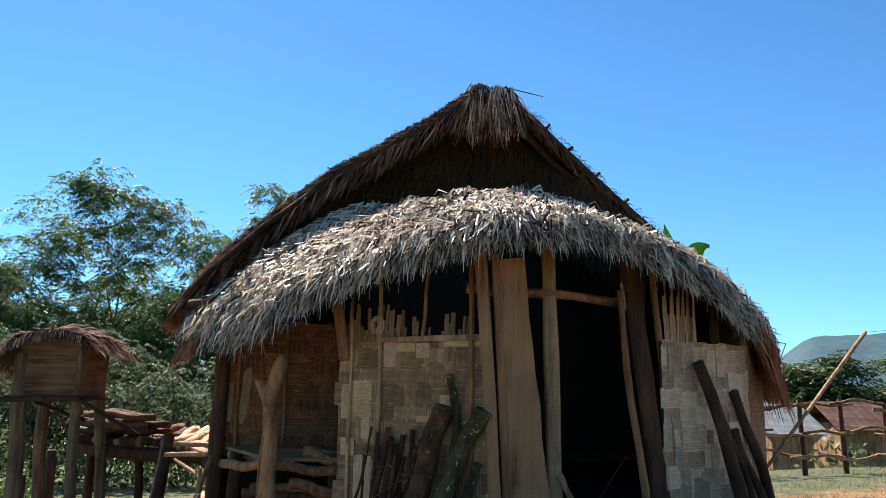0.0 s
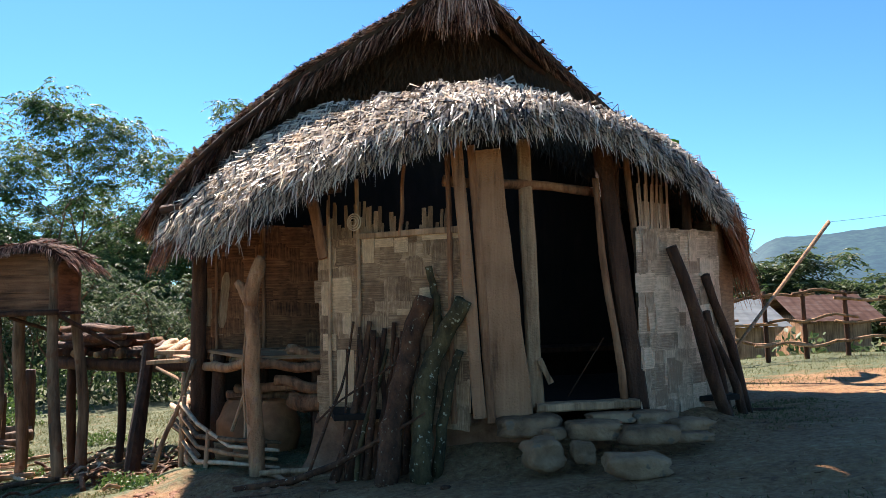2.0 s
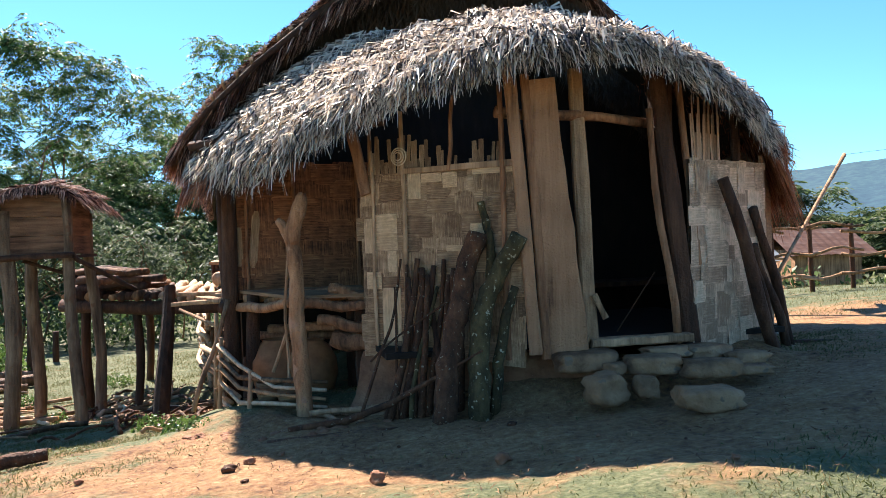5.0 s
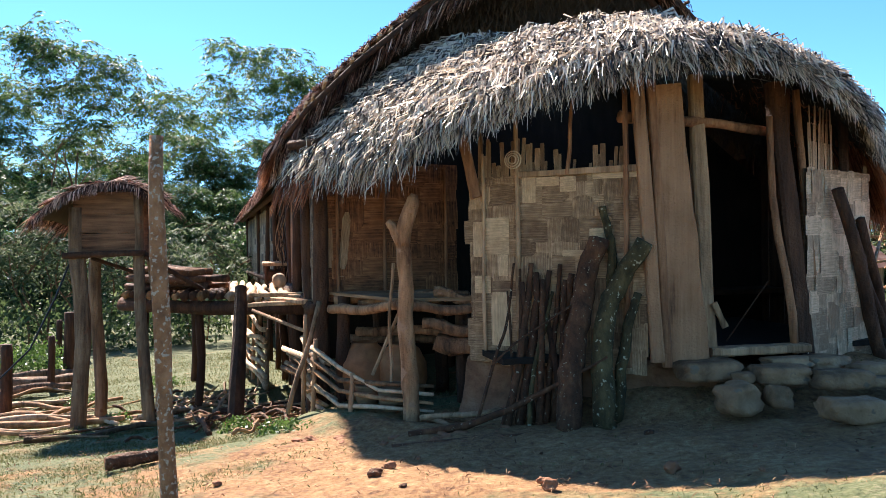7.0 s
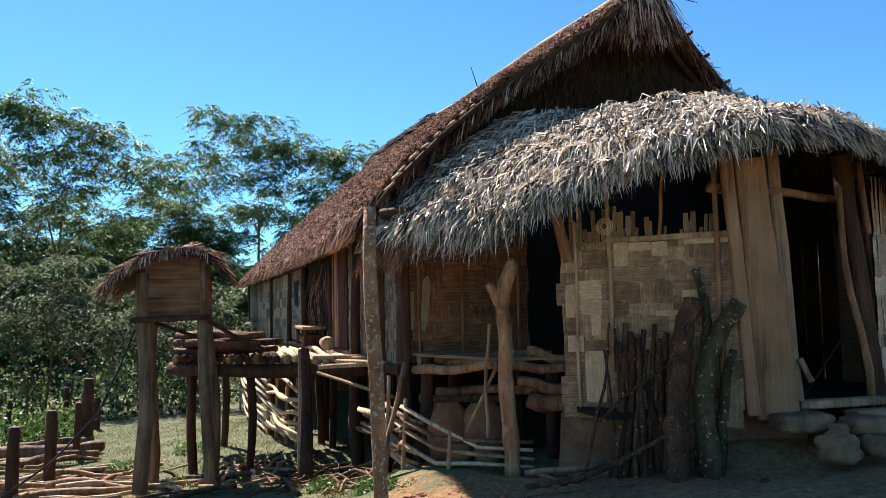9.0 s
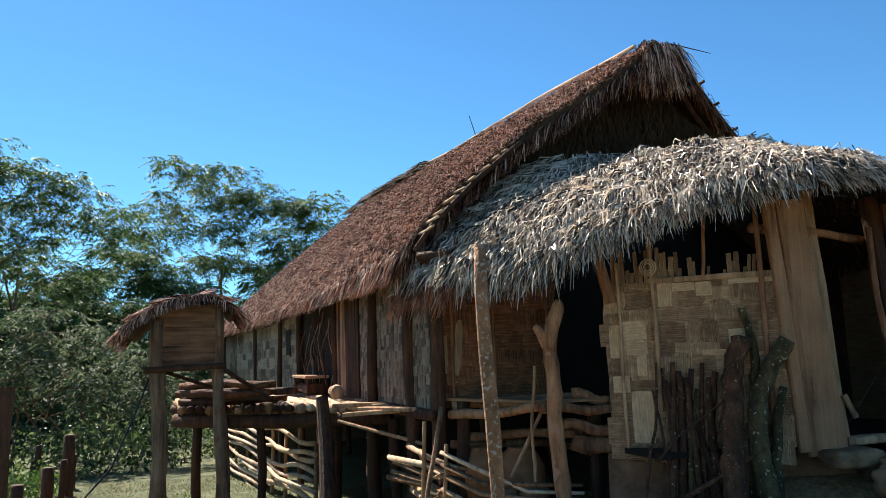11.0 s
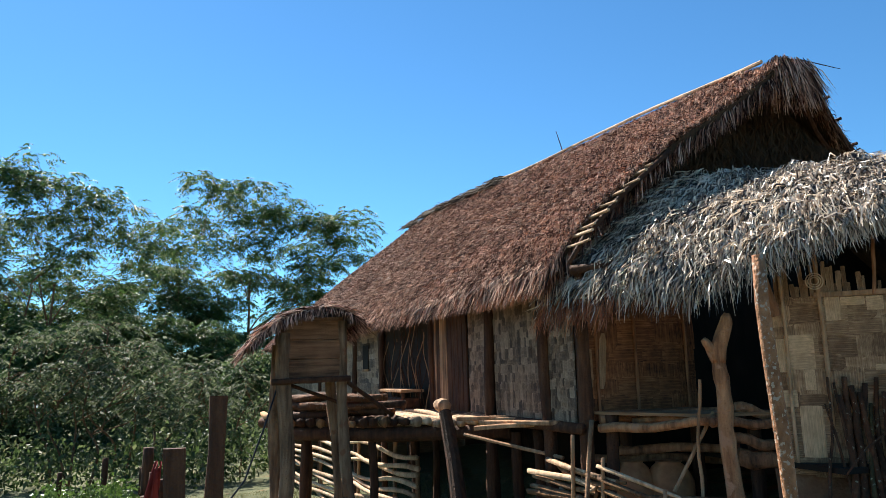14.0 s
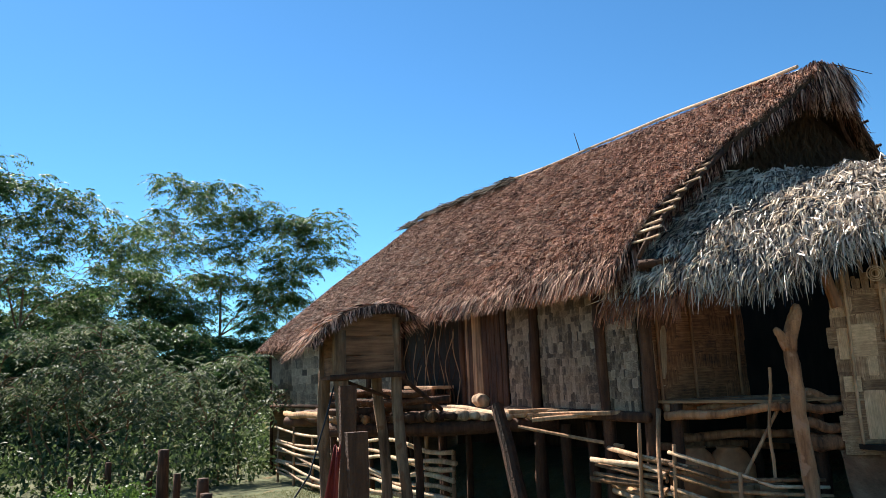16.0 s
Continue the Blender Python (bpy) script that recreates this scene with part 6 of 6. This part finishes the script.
def acacia(x, y, h, seed, boughs=None, count=9, spread=0.34, frond=0.6, per=26, clumps=4, stems=1, leaf=ACACIA, label="tall feathery acacia tree at the meadow edge", group="acacia trees"):
    """An acacia: thin crooked stems, limbs that fork again and again, and loose drooping sprays of fronds at their ends.
    boughs: where the main limbs end, as (x, z); without them they are spread over a ragged crown."""
    rd, r = random.Random(seed), np.random.default_rng(seed)
    z = float(gz(x, y))
    root = thing("acacia_tree", (x, y, z), label, "tree", group)
    if boughs is None:
        boughs = []
        for k in range(count):
            q, s = 2.4 * k + rd.uniform(0, 0.9), math.sqrt((k + 0.4) / count)
            boughs.append((x + math.cos(q) * s * spread * h, z + h * (0.98 - 0.45 * s ** 1.4 - rd.uniform(0, 0.2))))
    wood, nodes = Geo(), []
    r0 = 0.007 * h + 0.03
    for k in range(stems):
        lean = rd.gauss(0, 0.05) * h * (1 if stems > 1 else 0.5)
        ox = (k - (stems - 1) / 2) * 0.5
        line = bow([(x + ox, y, z - 0.3), (x + ox + lean * 0.25 + rd.gauss(0, 0.15), y + rd.gauss(0, 0.2), z + 0.18 * h), (x + ox + lean * 0.6 + rd.gauss(0, 0.25), y + rd.gauss(0, 0.3), z + 0.36 * h), (x + ox + lean + rd.gauss(0, 0.3), y + rd.gauss(0, 0.3), z + 0.56 * h)], 4)
        rs_ = r0 * (1 if stems == 1 else rd.uniform(0.55, 0.85))
        wood.tube(line, [rs_ * (1 - 0.55 * i / (len(line) - 1)) for i in range(len(line))], 8, 0.06, seed + k)
        nodes += [(p, rs_ * (1 - 0.55 * (i + 4) / (len(line) + 4))) for i, p in enumerate(line) if i > len(line) // 3]
    sprays = []
    order = sorted(boughs, key=lambda p: abs(p[0] - x) + abs(p[1] - z - 0.5 * h))
    for k, (bx, bz) in enumerate(order):
        tip = Vector((bx, y + rd.uniform(-0.12, 0.12) * h, bz))
        # grow from the joint that lies nearest below
        f, rf = min(nodes, key=lambda n: (tip - n[0]).length + 2.2 * max(0, n[0].z - tip.z + 0.12 * h))
        mid = f.lerp(tip, 0.5) + Vector((rd.gauss(0, 0.03), rd.gauss(0, 0.03), rd.uniform(-0.02, 0.03))) * h
        line = bow([f, mid, tip], 5)
        rl = max(0.02, rf * 0.7)
        wood.tube(line, [rl * (1 - 0.7 * i / (len(line) - 1)) for i in range(len(line))], 6, 0.08, seed + k)
        nodes += [(p, rl * (1 - 0.7 * (i + 3) / (len(line) + 3))) for i, p in enumerate(line) if i > 3]
        for i in range(clumps):
            j = line[rd.randint(len(line) // 2, len(line) - 1)]
            e = tip + Vector((rd.gauss(0, 0.075), rd.gauss(0, 0.06), rd.gauss(-0.005, 0.04))) * h
            twig = bow([j, j.lerp(e, 0.5) + UP * 0.02 * h, e], 3)
            wood.tube(twig, [rl * 0.4 * (1 - 0.8 * q / (len(twig) - 1)) + 0.006 for q in range(len(twig))], 5, 0.05, i)
            sprays.append((e, rd.uniform(0.6, 1.3) * 0.052 * h + 0.2))
    part("trunk", wood, BARK, root, smooth=True)
    P, D, L = [], [], []
    for p, size in sprays:
        n = max(6, int(per * min(1.6, size) * rd.uniform(0.6, 1.3)))
        q = r.uniform(0, 2 * np.pi, n)
        s = np.sqrt(r.uniform(0, 1, n)) * size
        P.append(np.stack([p.x + np.cos(q) * s, p.y + np.sin(q) * s, p.z + 0.2 * size * (1 - (s / size) ** 2) + r.normal(0, 0.2 * size, n)], 1))
        q2 = q + r.normal(0, 0.8, n)
        D.append(np.stack([np.cos(q2), np.sin(q2), r.normal(0.0, 0.35, n)], 1))
        L.append(frond * r.uniform(0.6, 1.4, n))
    P, D, L = np.concatenate(P), np.concatenate(D), np.concatenate(L)
    D /= np.linalg.norm(D, axis=1, keepdims=True)
    pairs = 7
    k = np.linspace(0.1, 1, pairs)
    pos = (P[:, None] + D[:, None] * (L[:, None] * k)[..., None] + np.array([0, 0, -1.0]) * (L[:, None] * 0.5 * k ** 2)[..., None]).reshape(-1, 3)
    side = np.cross(D, [0, 0, 1.0])
    side /= np.linalg.norm(side, axis=1, keepdims=True) + 1e-9
    ch = []
    for sgn in (-1, 1):
        T = ((side * sgn)[:, None] * np.ones((1, pairs, 1)) + D[:, None] * 0.45 + np.array([0, 0, -0.3])).reshape(-1, 3)
        ch.append(strands(pos, T, np.tile([0, 0, 1.0], (len(pos), 1)) + r.normal(0, 0.4, (len(pos), 3)), frond * 0.36, frond * 0.14, 0.0, droop=0.4, fan=0.25, rnd=r, bend=0.05, leaf=True))
    strand_part("crown", ch, leaf, root, "fine feathery leaves in drooping sprays")
    return root


# the two tall trees that stand out against the sky
TALL = ((-20.3, 18.6), (-18.3, 17.6), (-15.8, 17.3), (-13.4, 16.4), (-10.9, 15.2), (-10.6, 12.8), (-15.2, 14.4), (-18.2, 14.8), (-21.2, 15.4), (-17.3, 12.0), (-13.4, 11.4), (-12.0, 9.6), (-20.4, 11.6), (-15.8, 9.0), (-22.2, 13.0))
acacia(-18.4, 62, 20, 51, [(a, b - 1.3) for a, b in TALL], frond=0.8, per=36, clumps=6)
FANNED = ((-29.9, 15.4), (-27.6, 15.2), (-26.0, 14.2), (-24.2, 13.5), (-21.9, 12.4), (-20.0, 11.2), (-28.8, 12.4), (-30.8, 12.6), (-25.6, 11.6), (-22.7, 10.2), (-27.0, 9.8), (-31.4, 10.4), (-24.4, 8.8))
acacia(-27.0, 47, 17, 50, [(a, b - 1.0) for a, b in FANNED], frond=0.7, per=32, clumps=6, stems=3)
for i, (x, y, h, sp, st) in enumerate(((-24.5, 57, 15.5, 0.3, 2), (-22.0, 55, 13.8, 0.32, 2), (-30.0, 56, 14.5, 0.3, 2), (-35.0, 50, 17.5, 0.3, 3), (-33.0, 44, 13.0, 0.34, 2), (-39.0, 48, 17.0, 0.32, 3), (-14.6, 58, 10.0, 0.36, 2), (-21.0, 48, 9.5, 0.36, 2), (-26.5, 42, 9.0, 0.38, 3), (-30.5, 40, 9.5, 0.38, 2),
                                       (-17.6, 50, 8.0, 0.36, 2), (-11.0, 56, 9.0, 0.36, 2), (-22.5, 38, 7.2, 0.4, 2), (-35.5, 39, 9.5, 0.38, 2), (-18.6, 40, 6.4, 0.38, 2), (-13.8, 44, 6.2, 0.36, 2), (-44, 46, 15, 0.32, 2), (-28.5, 52, 11.5, 0.36, 3), (-25.0, 50, 11.0, 0.36, 3), (-19.5, 56, 11.5, 0.34, 2), (-33.0, 54, 13.0, 0.34, 3), (-37.0, 44, 11.5, 0.36, 3), (-23.5, 45, 8.5, 0.4, 3), (-16.0, 54, 7.5, 0.4, 2), (-29.0, 36, 7.0, 0.4, 3), (-25.5, 34, 6.5, 0.42, 3))):
    acacia(x, y, h * 0.93, 60 + i, spread=sp, stems=st, count=13, frond=0.7, per=32, label="tall feathery acacia tree at the meadow edge" if h > 9 else "low spreading acacia tree at the meadow edge")
rd6 = random.Random(14)
for i in range(9):
    acacia(rd6.uniform(-25, -9.5), rd6.uniform(22, 31), rd6.uniform(3.6, 6.4), 110 + i, count=9, per=10, clumps=4, spread=0.5, frond=0.5, stems=2, leaf=YOUNGLEAF, label="thin young acacia in front of the woods", group="young acacias")
for i, (x, y, h) in enumerate(((17.0, 40, 6.6), (20.2, 41, 5.2), (14.6, 39, 4.4), (23, 40, 5.4), (26, 42, 5.6), (18.6, 37, 4.2), (29, 40, 5.2))):
    tree(x, y, h, 80 + i, 0.8, fronds=4, frond=1.0, leaf=BUSH, name="broadleaf_tree", label="dense dark green broadleaf tree beyond the fence", group="broadleaf trees")


def undergrowth(name, pts, label, seed, size=0.16, mat=BUSH, dens=420, tall=2.2):
    """Thickets of shrub: many small leaves in uneven mounds."""
    r = np.random.default_rng(seed)
    P = []
    for x, y, w, h in pts:
        n = int(dens * w * h)
        q = r.normal(0, 1, (n, 3))
        q /= np.linalg.norm(q, axis=1, keepdims=True)
        q *= r.uniform(0.55, 1, n)[:, None] ** 0.6
        q[:, 2] = np.abs(q[:, 2])
        lump = 1 + 0.3 * np.sin(q[:, :1] * 7 + x) * np.cos(q[:, 1:2] * 6 + y)
        P.append(np.array([x, y, float(gz(x, y))]) + q * lump * np.array([w, w, h]))
    P = np.concatenate(P)
    n = len(P)
    T = r.normal(0, 1, (n, 3)) + np.array([0, 0, -0.3])
    N = r.normal(0, 0.6, (n, 3)) + np.array([0, 0, 1.0])
    N -= T * (np.sum(N * T, 1) / np.sum(T * T, 1))[:, None]
    ob = strand_part(name, [strands(P, T, N, size, size * 0.5, 0.0, droop=0.3, rnd=r, leaf=True)], mat, None, label)
    tagged(ob, label, "shrubs", kind="stuff")


rd5 = random.Random(3)
undergrowth("thicket", [(rd5.uniform(-27, -8.0), rd5.uniform(21.5, 33), rd5.uniform(0.6, 1.4), rd5.uniform(0.6, 2.1)) for i in range(95)], "dense dark green thicket behind the meadow", 5, size=0.2, dens=100)
undergrowth("middle_thicket", [(rd5.uniform(-36, -8), rd5.uniform(34, 46), rd5.uniform(1.2, 2.2), rd5.uniform(1.2, 3.0)) for i in range(60)], "dark thicket under the trees", 15, size=0.26, dens=95)
undergrowth("far_woods", [(x, rd5.uniform(58, 70), rd5.uniform(2.4, 3.6), rd5.uniform(2.6, 5.2)) for x in np.arange(-60, -2, 1.5)], "dark woods behind the trees", 9, size=0.42, dens=50)
undergrowth("near_shrubs", [(rd5.uniform(-14, -10.5), rd5.uniform(14, 18), rd5.uniform(0.35, 0.7), rd5.uniform(0.4, 0.9)) for i in range(10)], "green shrubs at the meadow edge", 6, size=0.11, dens=900, mat=FRESH)
undergrowth("bank_weeds", [(-2.85, 6.75, 0.16, 0.12), (-2.6, 6.55, 0.13, 0.09), (-3.05, 6.95, 0.15, 0.14), (-3.6, 7.6, 0.2, 0.16), (-6.0, 9.9, 0.2, 0.14), (-7.6, 12.0, 0.3, 0.2), (-7.0, 13.6, 0.35, 0.24)], "small green weeds by the clay bank", 17, size=0.05, dens=9000, mat=FRESH)
undergrowth("far_hedge", [(rd5.uniform(5, 34), rd5.uniform(24, 46), rd5.uniform(0.8, 1.8), rd5.uniform(0.6, 1.4)) for i in range(40)], "green bushes beyond the fence", 7, size=0.3, dens=90)


def grass(name, n, box, seed, tall=0.05, label="short dry grass"):
    """Single blades, thick where the ground is green."""
    r = np.random.default_rng(seed)
    x, y = r.uniform(box[0], box[1], n), r.uniform(box[2], box[3], n)
    lump = np.sin(x * 2.1 + 1.3 * np.sin(y * 1.7)) * np.sin(y * 2.6 + np.sin(x * 1.1))
    bare = np.exp(-(((x - 0.6) / 3.4) ** 2 + ((y - 5.4) / 1.5) ** 2) ** 2) + 0.8 * np.exp(-((x + 0.9) / 1.6) ** 2 - ((y - 4.9) / 0.7) ** 2) - 0.3 * ss(-2.0, -3.0, x)
    keep = r.uniform(0, 1, n) < np.clip(0.45 + 0.5 * lump - 1.2 * bare, 0.02, 1)
    x, y = x[keep], y[keep]
    m = len(x)
    P = np.stack([x, y, gz(x, y) - 0.005], 1)
    T = np.stack([r.normal(0, 0.6, m), r.normal(0, 0.6, m), np.ones(m)], 1)
    N = np.cross(T, r.normal(0, 1, (m, 3)))
    tagged(strand_part(name, [strands(P, T, N, tall, 0.006, 0.0, rnd=r, droop=0.3)], GRASS, None, label), label, "grass", kind="stuff")


def litter(name, n, box, seed, length, width, mat, label):
    """Bits of straw and bark strewn flat on the earth."""
    r = np.random.default_rng(seed)
    x, y = r.uniform(box[0], box[1], n), r.uniform(box[2], box[3], n)
    P = np.stack([x, y, gz(x, y) + 0.012], 1)
    q = r.uniform(0, 6.28, n)
    T = np.stack([np.cos(q), np.sin(q), r.normal(0, 0.05, n)], 1)
    tagged(strand_part(name, [strands(P, T, np.tile([0, 0, 1.0], (n, 1)), length, width, 0.02, rnd=r, bend=0.3)], mat, None, label), label, "litter", kind="stuff")


litter("straw_litter", 3000, (-5, 3, 3.2, 6.6), 11, 0.05, 0.004, DRYWOOD, "dry straw strewn on the earth")
litter("bark_litter", 1500, (-8, 2.5, 3.4, 10), 12, 0.05, 0.008, FIREWOOD, "dark bits of bark strewn on the earth")
grass("yard_grass", 150000, (-8, 4, 2.6, 9), 1, 0.032)
grass("meadow_grass", 50000, (-11, -3.2, 8, 20), 2, 0.07, "short sunlit meadow grass")
grass("field_grass", 26000, (3.5, 15, 11, 22), 3, 0.09, "sparse grass by the cattle fence")
